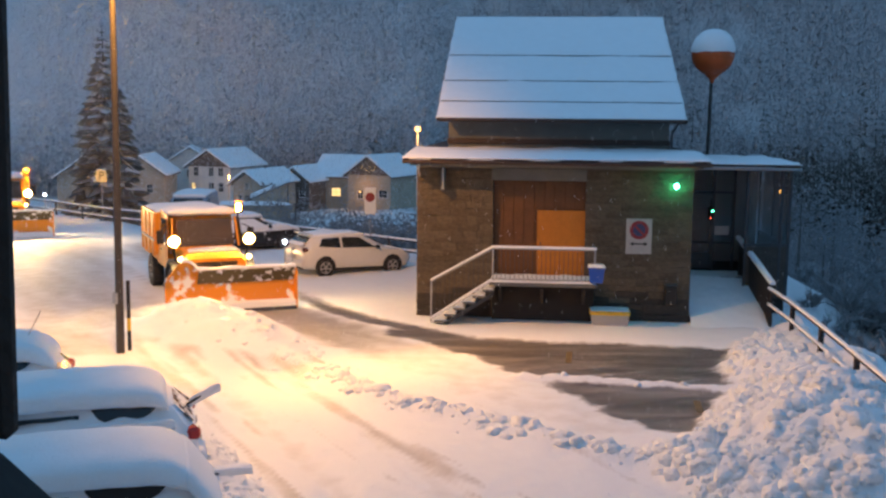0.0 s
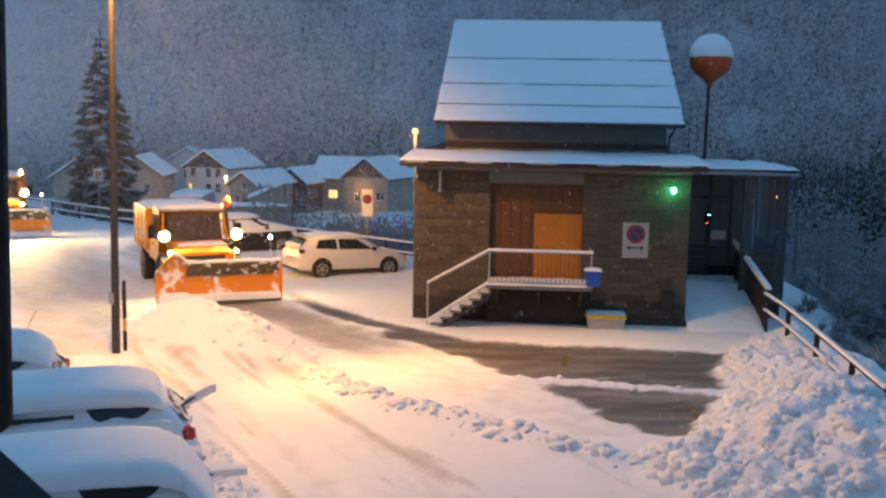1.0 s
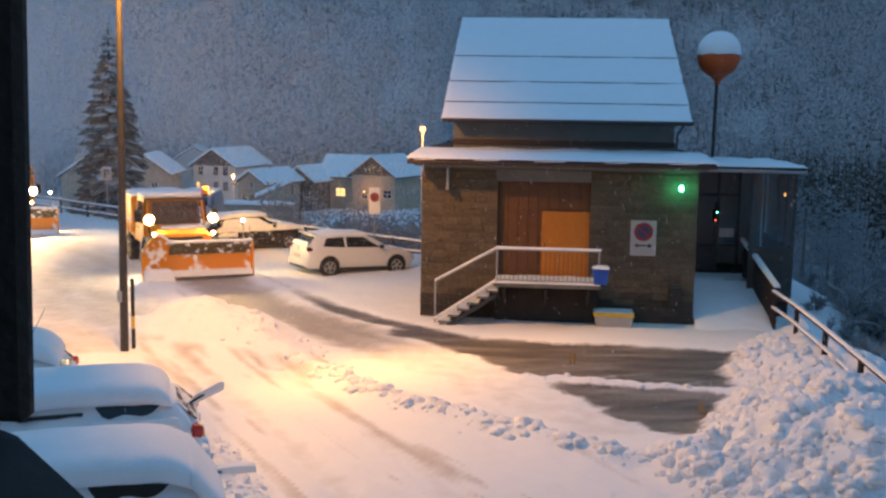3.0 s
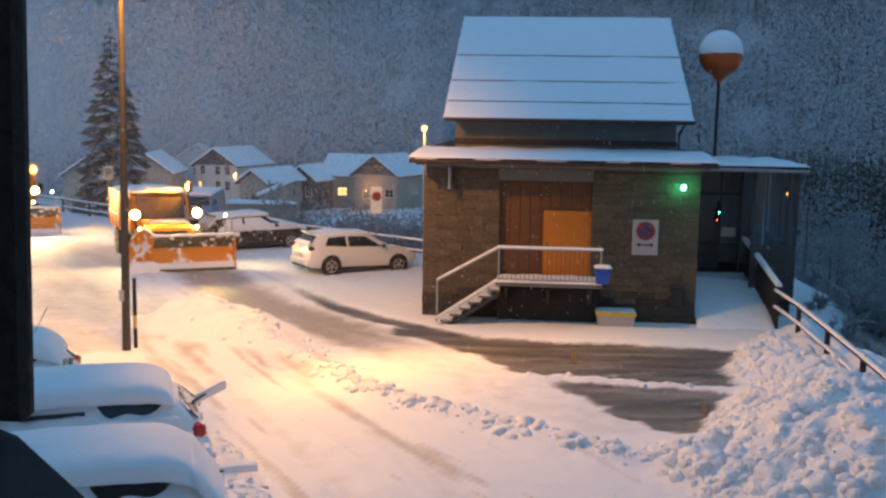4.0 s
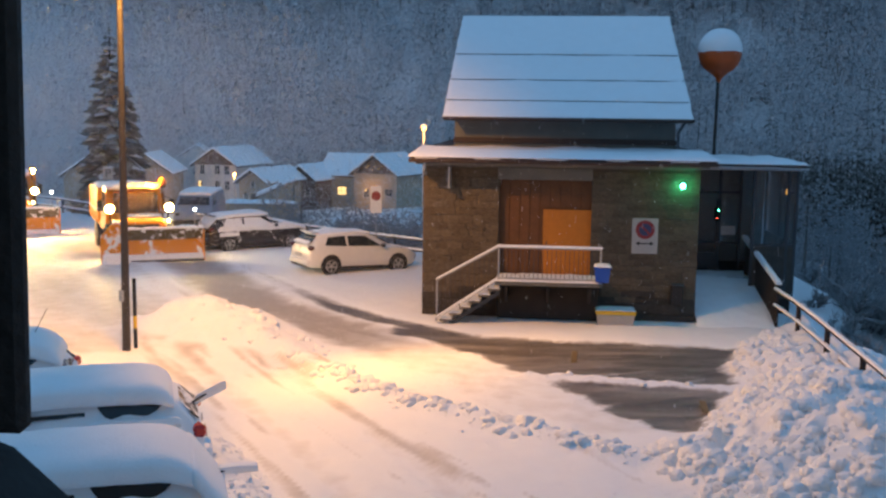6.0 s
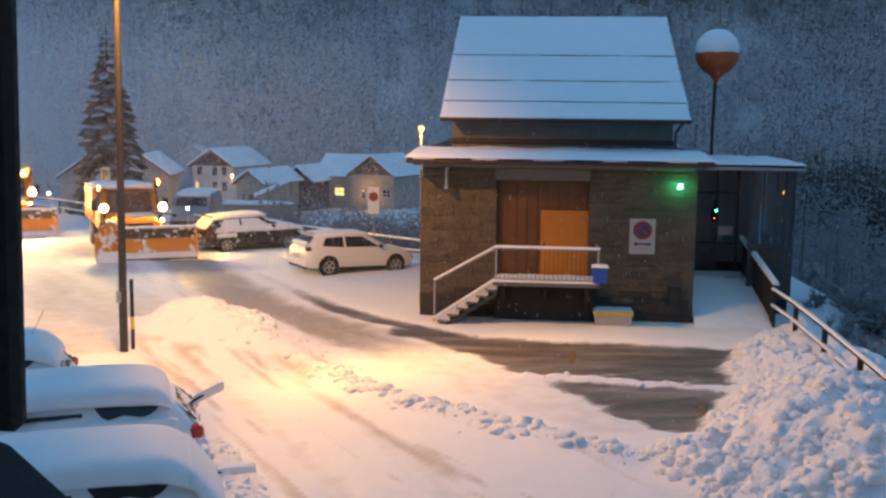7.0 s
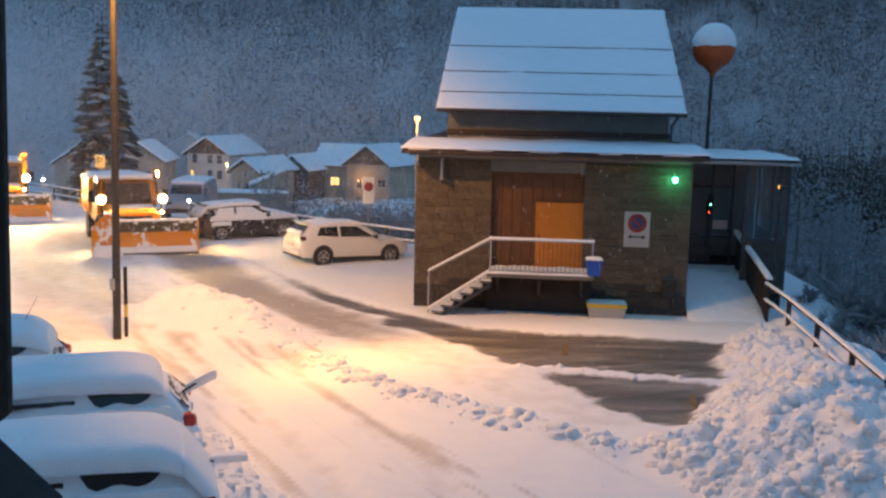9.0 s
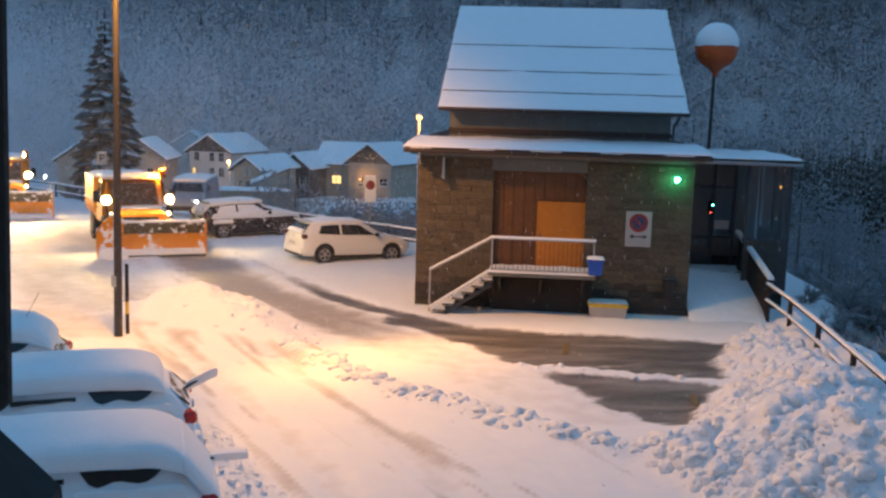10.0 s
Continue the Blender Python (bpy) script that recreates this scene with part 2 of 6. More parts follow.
# ---- mesh building ----
class Mesh:
    """Vertices and faces gathered for one part."""

    def __init__(self):
        self.v, self.f, self.slot, self.cur = [], [], [], 0

    def add(self, verts, faces):
        k = len(self.v)
        self.v += [tuple(p) for p in verts]
        self.f += [tuple(i + k for i in f) for f in faces]
        self.slot += [self.cur] * len(faces)
        return self

    def box(self, c, size, rz=0.0, b=0.0, m=None):
        h = [s / 2 for s in size]
        b = min(b, 0.45 * min(size))
        m = m or pose(*c, 0, 0, rz)
        corners = [(i, j, k) for i in (-1, 1) for j in (-1, 1) for k in (-1, 1)]
        if b <= 0:
            vs = [m @ Vector((s[0] * h[0], s[1] * h[1], s[2] * h[2])) for s in corners]
            return self.add(vs, [(0, 1, 3, 2), (4, 6, 7, 5), (0, 4, 5, 1), (2, 3, 7, 6), (0, 2, 6, 4), (1, 5, 7, 3)])
        vs, ix = [], {}
        for s in corners:
            for a in range(3):
                ix[s, a] = len(vs)
                vs.append(m @ Vector([s[q] * (h[q] if q == a else h[q] - b) for q in range(3)]))
        fs = []
        for a in range(3):
            o = [q for q in range(3) if q != a]
            for s in (-1, 1):
                ring = []
                for p, q in ((-1, -1), (1, -1), (1, 1), (-1, 1)):
                    key = [0, 0, 0]
                    key[a], key[o[0]], key[o[1]] = s, p, q
                    ring.append(ix[tuple(key), a])
                fs.append(ring)
            for p in (-1, 1):
                for q in (-1, 1):
                    k1, k2 = [0, 0, 0], [0, 0, 0]
                    k1[a], k2[a], k1[o[0]], k2[o[0]], k1[o[1]], k2[o[1]] = -1, 1, p, p, q, q
                    k1, k2 = tuple(k1), tuple(k2)
                    fs.append((ix[k1, o[0]], ix[k2, o[0]], ix[k2, o[1]], ix[k1, o[1]]))
        fs += [(ix[s, 0], ix[s, 1], ix[s, 2]) for s in corners]
        return self.add(vs, fs)

    def rod(self, p0, p1, r0, r1=None, n=10, caps=True):
        p0, p1 = Vector(p0), Vector(p1)
        r1 = r0 if r1 is None else r1
        q = (p1 - p0).to_track_quat("Z", "Y").to_matrix()
        vs = []
        for p, r in ((p0, r0), (p1, r1)):
            vs += [p + q @ Vector((r * math.cos(2 * math.pi * i / n), r * math.sin(2 * math.pi * i / n), 0)) for i in range(n)]
        fs = [(i, (i + 1) % n, n + (i + 1) % n, n + i) for i in range(n)]
        if caps:
            fs += [tuple(range(n))[::-1], tuple(range(n, 2 * n))]
        return self.add(vs, fs)

    def lathe(self, profile, n=24, m=None):
        """profile: (radius, height) pairs about z."""
        m = m or Matrix()
        vs = [m @ Vector((r * math.cos(2 * math.pi * i / n), r * math.sin(2 * math.pi * i / n), z)) for r, z in profile for i in range(n)]
        fs = [(j * n + i, j * n + (i + 1) % n, (j + 1) * n + (i + 1) % n, (j + 1) * n + i) for j in range(len(profile) - 1) for i in range(n)]
        fs += [tuple(range(n))[::-1], tuple(range((len(profile) - 1) * n, len(profile) * n))]
        return self.add(vs, fs)

    def loft(self, rings, closed=True, caps=True):
        n = len(rings[0])
        vs = [p for r in rings for p in r]
        fs = [(j * n + i, j * n + (i + 1) % n, (j + 1) * n + (i + 1) % n, (j + 1) * n + i) for j in range(len(rings) - 1) for i in range(n if closed else n - 1)]
        if caps:
            fs += [tuple(range(n))[::-1], tuple(range((len(rings) - 1) * n, len(rings) * n))]
        return self.add(vs, fs)

    def prism(self, outline, axis, a, b):
        """A flat outline of two coordinates, pushed along the axis from a to b."""
        put = {"x": lambda p, w: (w, p[0], p[1]), "y": lambda p, w: (p[0], w, p[1]), "z": lambda p, w: (p[0], p[1], w)}[axis]
        return self.loft([[put(p, a) for p in outline], [put(p, b) for p in outline]])

    def data(self, name, mats, smooth=False):
        me = bpy.data.meshes.new(name)
        me.from_pydata(self.v, [], self.f)
        bm = bmesh.new()
        bm.from_mesh(me)
        bmesh.ops.recalc_face_normals(bm, faces=bm.faces)
        bm.to_mesh(me)
        bm.free()
        for mt in mats if isinstance(mats, (list, tuple)) else [mats]:
            me.materials.append(mt)
        if isinstance(mats, (list, tuple)):
            me.polygons.foreach_set("material_index", self.slot)
        if smooth:
            me.polygons.foreach_set("use_smooth", [True] * len(me.polygons))
            me.set_sharp_from_angle(angle=radians(smooth if smooth > 1 else 40))
        return me


def part(name, mesh, mat, parent=None, label="", smooth=False, at=None):
    ob = new(name, mesh.data(name, mat, smooth))
    if parent:
        ob.parent = parent
    if at is not None:
        ob.matrix_basis = at
    return tagged(ob, label)


def thing(name, m, label, category, group="", kind=""):
    ob = new(name)
    ob.empty_display_size = 0.2
    ob.matrix_world = m
    return tagged(ob, label, category, group, kind)


def raw(name, verts, faces, mats, slots=None, smooth=True):
    """A large joined mesh from arrays; faces are rows of equal length."""
    me = bpy.data.meshes.new(name)
    verts, faces = np.asarray(verts, np.float32), np.asarray(faces, np.int32)
    k = faces.shape[1]
    me.vertices.add(len(verts))
    me.vertices.foreach_set("co", verts.ravel())
    me.loops.add(faces.size)
    me.loops.foreach_set("vertex_index", faces.ravel())
    me.polygons.add(len(faces))
    me.polygons.foreach_set("loop_start", np.arange(len(faces), dtype=np.int32) * k)
    for mt in mats:
        me.materials.append(mt)
    if slots is not None:
        me.polygons.foreach_set("material_index", np.asarray(slots, np.int32))
    me.polygons.foreach_set("use_smooth", np.full(len(faces), smooth))
    me.update(calc_edges=True)
    me.validate()
    return new(name, me)


def smoothstep(a, b, x):
    t = np.clip((x - a) / (b - a), 0, 1)
    return t * t * (3 - 2 * t)


LATTICE = np.random.RandomState(5).rand(256, 256)


def vnoise(x, y):
    xi, yi = np.floor(x).astype(int), np.floor(y).astype(int)
    u, v = x - xi, y - yi
    u, v = u * u * (3 - 2 * u), v * v * (3 - 2 * v)
    g = lambda i, j: LATTICE[i % 256, j % 256]
    return (g(xi, yi) * (1 - u) + g(xi + 1, yi) * u) * (1 - v) + (g(xi, yi + 1) * (1 - u) + g(xi + 1, yi + 1) * u) * v


def fbm(x, y, octaves=4):
    return sum(vnoise(x * 2**i + 17 * i, y * 2**i + 31 * i) * 0.5**i for i in range(octaves)) / (2 - 0.5 ** (octaves - 1))


def far_from(line, x, y):
    """Distance to a polyline, and how far along it, in metres."""
    best, along, run = np.full(np.shape(x), 1e9), np.zeros(np.shape(x)), 0.0
    for (ax, ay), (bx, by) in zip(line, line[1:]):
        dx, dy = bx - ax, by - ay
        n = math.hypot(dx, dy)
        s = np.clip(((x - ax) * dx + (y - ay) * dy) / n**2, 0, 1)
        d = np.hypot(x - ax - s * dx, y - ay - s * dy)
        along = np.where(d < best, run + s * n, along)
        best = np.minimum(best, d)
        run += n
    return best, along


def inside(poly, x, y):
    odd = np.zeros(np.shape(x), bool)
    for (ax, ay), (bx, by) in zip(poly, poly[1:] + poly[:1]):
        if ay != by:
            odd ^= ((ay > y) != (by > y)) & (x < (bx - ax) * (y - ay) / (by - ay) + ax)
    return odd


# ---- ground ----
EDGE = [(-150, 118), (-60, 80), (-20.5, 53), (-16, 49), (-9, 44.5), (-1.8, 39.3), (2, 41), (12, 43), (11.6, 31), (9.1, 27), (8.75, 24), (8.2, 18), (8.6, 8), (9, -60)]
TERRACE = EDGE + [(-300, -60), (-300, 118)]
WINDROW = [(-6.7, 25.6), (-5.9, 25.2), (-4.8, 24.0), (-3.6, 22.5), (-2.3, 20.6), (-1.4, 19.5), (-0.6, 18.7), (0.8, 17.6), (2.1, 16.5), (3.4, 15.6), (4.4, 13.5), (5, 9)]
WET = [(-1.6, 25.9), (-0.6, 25.9), (0.8, 24.9), (2.8, 24.5), (4.4, 24.5), (6.9, 23.8), (6.15, 22.1), (6.1, 20.5), (5.4, 19.5), (4.45, 17.1), (3.6, 17.6), (3.0, 18.6), (2.4, 19.95), (2.0, 20.9), (1.2, 21.7), (0.5, 22.95), (-0.3, 24.0), (-1.4, 25.1)]
STRIP = [(1.5, 20.98), (2.4, 20.93), (3.1, 20.8), (4.1, 20.52), (6.0, 20.2)]
TRACK = [(-7.5, 36), (-4.9, 31.4), (-3.5, 28.8), (-2.1, 27.0), (-1.2, 26.2), (0.2, 24.9)]
LANE = [(-12, 42), (-9.4, 36.5), (-7.9, 33.4), (-6.2, 29.9), (-4.7, 27.5), (-3.3, 25.9), (-2.2, 24.6), (-0.8, 22.9), (0.5, 21.2), (1.7, 19.6), (3.0, 17.9)]
PILE = [(7.3, 24.6), (6.2, 22.4), (6.2, 20.4), (4.9, 18.3), (4.2, 17.0), (3.2, 16.2), (3.6, 14.6), (4.2, 12.0), (4.6, 8), (9.5, 8), (9.2, 26)]
WESTLANE = [(-22, 50), (-15.6, 41), (-11.9, 31.5), (-9.6, 27.4), (-8.2, 24)]
RUTS = [[(-10, 36), (-6.6, 27), (-3.6, 21.2), (-2.2, 19), (-1.1, 17), (0, 14.5), (1.2, 10)], [(-11.6, 35), (-8.4, 27), (-5.4, 21.2), (-4.0, 19), (-2.9, 17), (-1.6, 14.5), (-0.5, 10)], [(-13, 45), (-9, 33), (-7, 29.5)]]


def land(x, y):
    """The bare land: a level terrace, a drop beyond its edge, a valley floor and the mountainside."""
    d, _ = far_from(EDGE, x, y)
    d = np.where(inside(TERRACE, x, y), 0, d)
    low = -9.3 * (1 - np.exp(-d / 15.0)) + (fbm(x * 0.12, y * 0.12) - 0.5) * np.minimum(d * 0.15, 1.6)
    hill = 0.62 * np.maximum(0, y - 185 + 14 * np.sin(x * 0.021 + 1) + 0.08 * x)
    return low + hill * (0.75 + 0.5 * fbm(x * 0.01, y * 0.01)) + np.where(d > 40, 6 * (fbm(x * 0.03, y * 0.03) - 0.5) * smoothstep(190, 230, y), 0)


def surface(x, y):
    """Height of the snow or road, and how wet and how slushy it is."""
    x, y = np.asarray(x, float), np.asarray(y, float)
    z = land(x, y) - 0.1 * inside(TERRACE, x, y)
    n1, n2 = fbm(x * 1.3, y * 1.3), fbm(x * 5, y * 5)
    near = smoothstep(48, 40, y)
    wob = (n1 - 0.5) * 0.7 + (n2 - 0.5) * 0.3
    dw = np.where(inside(WET, x, y), -1, 1) * far_from(WET + WET[:1], x, y)[0]
    wet = smoothstep(0.45, -0.5, dw + wob * 0.5) * (0.75 + 0.4 * fbm(x * 0.7, y * 2.2))
    dt, ta = far_from(TRACK, x, y)
    wet = np.maximum(wet, smoothstep(0.75, 0.0, dt + wob * 0.5) * (0.7 + 0.4 * n1) * (0.45 + 0.55 * smoothstep(4, 10, ta)))
    ds, sa = far_from(STRIP, x, y)
    strip = smoothstep(0.2, 0.04, ds + wob * 0.25)
    wet = wet * (1 - strip)
    streak = fbm((x * 0.85 + y * 0.5) * 1.6, (x * -0.5 + y * 0.85) * 0.35)
    wet = wet * (1 - 0.25 * smoothstep(0.5, 0.75, streak) * smoothstep(23.5, 21, y))
    dust = fbm((x * 0.9 + y * 0.42) * 0.9, (y * 0.9 - x * 0.42) * 4.5 + 3)
    wet = wet * (1 - 0.3 * smoothstep(0.45, 0.75, dust) * (0.5 + 0.5 * smoothstep(24, 21, y)))
    dl, la = far_from(LANE, x, y)
    worn = 1 - 0.72 * smoothstep(18.5, 23.5, la)
    slush = worn * smoothstep(1.65, 0.5, dl + wob * 0.8) * (0.72 + 0.6 * fbm((x * 0.75 + y * 0.66) * 2.6, (y * 0.75 - x * 0.66) * 0.3))
    dwl, _ = far_from(WESTLANE, x, y)
    slush = np.maximum(slush, smoothstep(2.6, 0.9, dwl + wob) * (0.25 + 0.75 * fbm((x * 0.82 + y * 0.57) * 2.4, (y * 0.82 - x * 0.57) * 0.3 + 5)))
    cover = 0.07 + 0.04 * n1 + 0.012 * n2
    drag = fbm((x * 0.9 + y * 0.5) * 3.2, (y * 0.87 - x * 0.5) * 0.3)
    onroad = smoothstep(-0.6, 0.4, x + 3.4 + (y - 15.3) * 0.52) * smoothstep(1.2, -0.2, x + (y - 19) * 0.62)
    cover = cover + 0.05 * (drag - 0.5) * onroad
    slush = np.maximum(slush, 0.7 * smoothstep(0.5, 0.74, drag) * onroad)
    for rut in RUTS:
        dr, _ = far_from(rut, x, y)
        slush = np.maximum(slush, 0.32 * smoothstep(0.5, 0.0, dr + wob * 0.3))
        cover = cover - 0.045 * smoothstep(0.4, 0.15, dr + wob * 0.2)
    cover = cover * (1 - 0.8 * worn * smoothstep(1.5, 0.6, dl))
    da, al = far_from(WINDROW, x, y)
    big = smoothstep(5.0, 1.6, al)
    ridge = (0.15 + 0.47 * big) * np.exp(-((da / (0.34 + 0.98 * big)) ** 2)) * (0.55 + 0.9 * n1) + 0.16 * big * smoothstep(1.4, 0.4, da) * (fbm(x * 2.6, y * 2.6) - 0.4)
    dp = np.where(inside(PILE, x, y), 1, -1) * far_from(PILE[:9], x, y)[0]
    puffy = lambda k, q: np.sqrt(np.clip(1 - np.abs(2 * fbm(x * k + q, y * k + 3 * q, 2) - 1) * 2.2, 0, 1))
    clod = 0.2 * puffy(1.25, 2) + 0.13 * puffy(2.3, 7)
    pile = smoothstep(-0.2, 2.4, dp) * (0.45 + 0.95 * fbm(x * 0.75 + 4, y * 0.75)) * (1 - 0.65 * smoothstep(20.0, 24, y)) * (1 - 0.4 * smoothstep(6.6, 7.9, x)) + smoothstep(-0.3, 0.6, dp) * (0.1 * n2 + clod - 0.12)
    field = smoothstep(0.2, -0.7, np.maximum(x + 3.2 + (y - 15.3) * 0.52, np.abs(y - 13) - 5)) * (0.1 + 0.28 * n2 + 0.12 * n1)
    ridge = ridge + (0.3 + 0.7 * big) * smoothstep(0.42 + 0.9 * big, 0.1 + 0.5 * big, da) * (clod - 0.1) * 0.55
    cover = cover * (1 - wet) + ridge + pile + 0.07 * strip * n2 * 1.6 + field
    rough = (fbm(x * 9, y * 9, 3) - 0.5) * (0.05 - 0.036 * smoothstep(20, 24, y))
    z = z + (cover + rough * (1 - wet) * (1 - 0.6 * slush)) * near + (1 - near) * 0.3 * n1
    out, _ = far_from(EDGE, x, y)
    brush = np.where(inside(TERRACE, x, y), 0, smoothstep(0.1, 1.6, out)) * np.where((y > 118) & (y < 168) & (x < 4), 0.45, 1)
    return z, wet * near, slush * near * (1 - smoothstep(0.05, 0.2, ridge + pile)), brush


def axis_steps(pieces):
    out = []
    for a, b, s in pieces:
        out += list(np.arange(a, b - 1e-6, s))
    return np.array(out + [pieces[-1][1]])


gx = axis_steps([(-900, -200, 60), (-200, -60, 8), (-60, -24, 1.5), (-24, -9.6, 0.3), (-9.6, 9.6, 0.085), (9.6, 24, 0.45), (24, 90, 3), (90, 200, 9), (200, 900, 60)])
gy = axis_steps([(-400, -40, 40), (-40, 8, 3), (8, 10, 0.4), (10, 28, 0.085), (28, 44, 0.2), (44, 70, 0.8), (70, 180, 3), (180, 420, 7), (420, 1400, 60)])
GX, GY = np.meshgrid(gx, gy)
GZ, GW, GS, GB = surface(GX, GY)
ii = np.arange(len(gx) * len(gy)).reshape(len(gy), len(gx))
ground = raw("ground", np.stack([GX, GY, GZ], -1).reshape(-1, 3), np.stack([ii[:-1, :-1], ii[:-1, 1:], ii[1:, 1:], ii[1:, :-1]], -1).reshape(-1, 4), [GROUND])
for key, values in (("wet", GW), ("slush", GS), ("brush", GB)):
    ground.data.attributes.new(key, "FLOAT", "POINT").data.foreach_set("value", values.ravel().astype(np.float32))
tagged(ground, "ploughed snowy ground with wet asphalt patch and mountainside", "ground", kind="structure")


def height(x, y):
    return float(surface(np.array([x]), np.array([y]))[0][0])


# ---- station building ----
STATION = pose(-0.8, 27.41, 0, rz=-5)
station = thing("station_building", STATION, "small stone station building with a steep snow-covered roof", "building")


def snow_sheet(outline_u, outline_v, base, thick, seed, nu=60, nv=14, droop=0.04, soft=0.12):
    """A snow layer over a rectangle in u and v; base(u, v) is the height below it."""
    m, rnd = Mesh(), random.Random(seed)
    (u0, u1), (v0, v1) = outline_u, outline_v
    ph = rnd.random() * 50
    top = []
    for j in range(nv + 1):
        for i in range(nu + 1):
            u, v = u0 + (u1 - u0) * i / nu, v0 + (v1 - v0) * j / nv
            edge = min(i, nu - i) / nu * (u1 - u0), min(j, nv - j) / nv * (v1 - v0)
            r = min(1.0, min(edge) / soft)
            h = thick * (0.25 + 0.75 * math.sqrt(r)) * (0.85 + 0.5 * (noise.noise((u * 0.9 + ph, v * 0.9, 1)))) + 0.02 * noise.noise((u * 5 + ph, v * 5, 3))
            jit = 0.03 * noise.noise((u * 3, v * 3 + ph, 7)) if r < 0.9 else 0
            top.append((u + jit, v + jit - (droop * (1 - r) if j < 2 else 0), base(u, v) + max(0.015, h)))
    w = nu + 1
    m.add(top, [(j * w + i, j * w + i + 1, (j + 1) * w + i + 1, (j + 1) * w + i) for j in range(nv) for i in range(nu)])
    rim = [i for i in range(w)] + [j * w + nu for j in range(1, nv + 1)] + [nv * w + i for i in range(nu - 1, -1, -1)] + [j * w for j in range(nv - 1, 0, -1)]
    k = len(m.v)
    m.v += [(m.v[i][0], m.v[i][1], base(m.v[i][0], m.v[i][1]) + 0.004) for i in rim]
    n = len(rim)
    for i in range(n):
        m.f.append((rim[i], rim[(i + 1) % n], k + (i + 1) % n, k + i))
        m.slot.append(0)
    return m


# walls: ground floor, with the door opening cut through the front
WALL_H, W0, W1, DOOR0, DOOR1, DOORTOP, FLOOR = 4.06, 0.0, 7.33, 2.06, 4.52, 3.73, 1.08
front = Mesh()
front.box(((W0 + DOOR0) / 2, 0.2, WALL_H / 2), (DOOR0 - W0, 0.36, WALL_H))
front.box(((DOOR1 + W1) / 2, 0.2, WALL_H / 2), (W1 - DOOR1, 0.36, WALL_H))
front.box(((DOOR0 + DOOR1) / 2, 0.2, FLOOR / 2), (DOOR1 - DOOR0, 0.36, FLOOR))
front.box(((DOOR0 + DOOR1) / 2, 0.2, (DOORTOP + WALL_H) / 2), (DOOR1 - DOOR0, 0.36, WALL_H - DOORTOP))
front_wall = part("front_wall", front, MORTAR, station, "dark stone block wall")
sides = Mesh()
sides.box((0.18, 7.2, WALL_H / 2), (0.36, 13.6, WALL_H))
part("side_wall", sides, RENDER_GREY, station)
part("side_wall", Mesh().box((W1 - 0.18, 7.2, WALL_H / 2), (0.36, 13.6, WALL_H)), RENDER_GREY, station)
part("back_wall", Mesh().box((W1 / 2, 14.2, WALL_H / 2), (W1, 0.36, WALL_H)), RENDER_GREY, station)
part("lintel", Mesh().box(((DOOR0 + DOOR1) / 2 - 0.02, 0.0, (DOORTOP + WALL_H) / 2), (DOOR1 - DOOR0 + 0.06, 0.08, WALL_H - DOORTOP - 0.01), b=0.012), RENDER_GREY, station, "pale concrete lintel")
door = part("goods_door", Mesh().box(((DOOR0 + DOOR1) / 2, 0.2, (FLOOR + DOORTOP) / 2), (DOOR1 - DOOR0, 0.06, DOORTOP - FLOOR), b=0.008), DOORWOOD, station, "wide brown boarded sliding door")
for i in range(9):
    part("board", Mesh().box((DOOR0 + 0.14 + i * 0.273, 0.155, (FLOOR + DOORTOP) / 2), (0.262, 0.03, DOORTOP - FLOOR - 0.02), b=0.006), DOORWOOD, door)
wicket = part("wicket_door", Mesh().box((3.9, 0.12, 2.03), (1.34, 0.035, 1.82), b=0.008), ORANGEWOOD, station, "bright orange wicket door panel")
part("door_handle", Mesh().box((3.34, 0.09, 2.0), (0.03, 0.05, 0.16), b=0.008), DARKSTEEL, wicket)
part("frame", Mesh().box((3.225, 0.115, 2.04), (0.03, 0.05, 1.86), b=0.005).box((3.9, 0.115, 2.965), (1.37, 0.05, 0.03), b=0.005), DOORWOOD, wicket)

# lean-to roof round the ground floor
lean = Mesh()
lean.loft([[(u, -0.72, 4.22), (u, -0.72, 4.33), (u, 2.0, 4.49), (u, 2.0, 4.35), (u, -0.62, 4.19)] for u in (-0.28, 7.62)])
lean.box((W1 / 2, 8.2, 4.36), (7.9, 12.4, 0.2))
part("lean_to_roof", lean, FASCIA, station, "dark brown low lean-to roof")
part("gutter", Mesh().rod((-0.3, -0.78, 4.24), (7.64, -0.78, 4.24), 0.055), FASCIA, station)
for u in (0.15, 1.75, 3.4, 5.1, 6.8):
    part("snow_ledge", Mesh().box((u, -0.79, 4.305), (0.5 + 0.5 * (u % 0.7), 0.07, 0.02), b=0.008), FLUFF, station)
part("roof_snow", snow_sheet((-0.33, 7.68), (-0.78, 1.95), lambda u, v: 4.332 + 0.059 * (v + 0.72), 0.085, 3, 90, 18), FLUFF, station, "fresh snow on the lean-to roof", smooth=60)
part("soffit", Mesh().box((W1 / 2, -0.32, 4.16), (7.6, 0.6, 0.06), b=0.01), RENDER_GREY, station)
part("wall_plate", Mesh().box((W1 / 2, 0.0, 4.11), (W1 + 0.04, 0.1, 0.09), b=0.01), RENDER_GREY, station)
part("downpipe", Mesh().rod((0.12, -0.72, 4.2), (0.12, -0.72, 4.0), 0.03).rod((0.12, -0.72, 4.02), (0.08, -0.06, 3.84), 0.03), STEEL, station)
part("lamp_bracket", Mesh().box((0.72, -0.16, 3.78), (0.06, 0.32, 0.55), b=0.01).box((0.72, -0.3, 3.52), (0.1, 0.1, 0.06), b=0.01), STEEL, station)

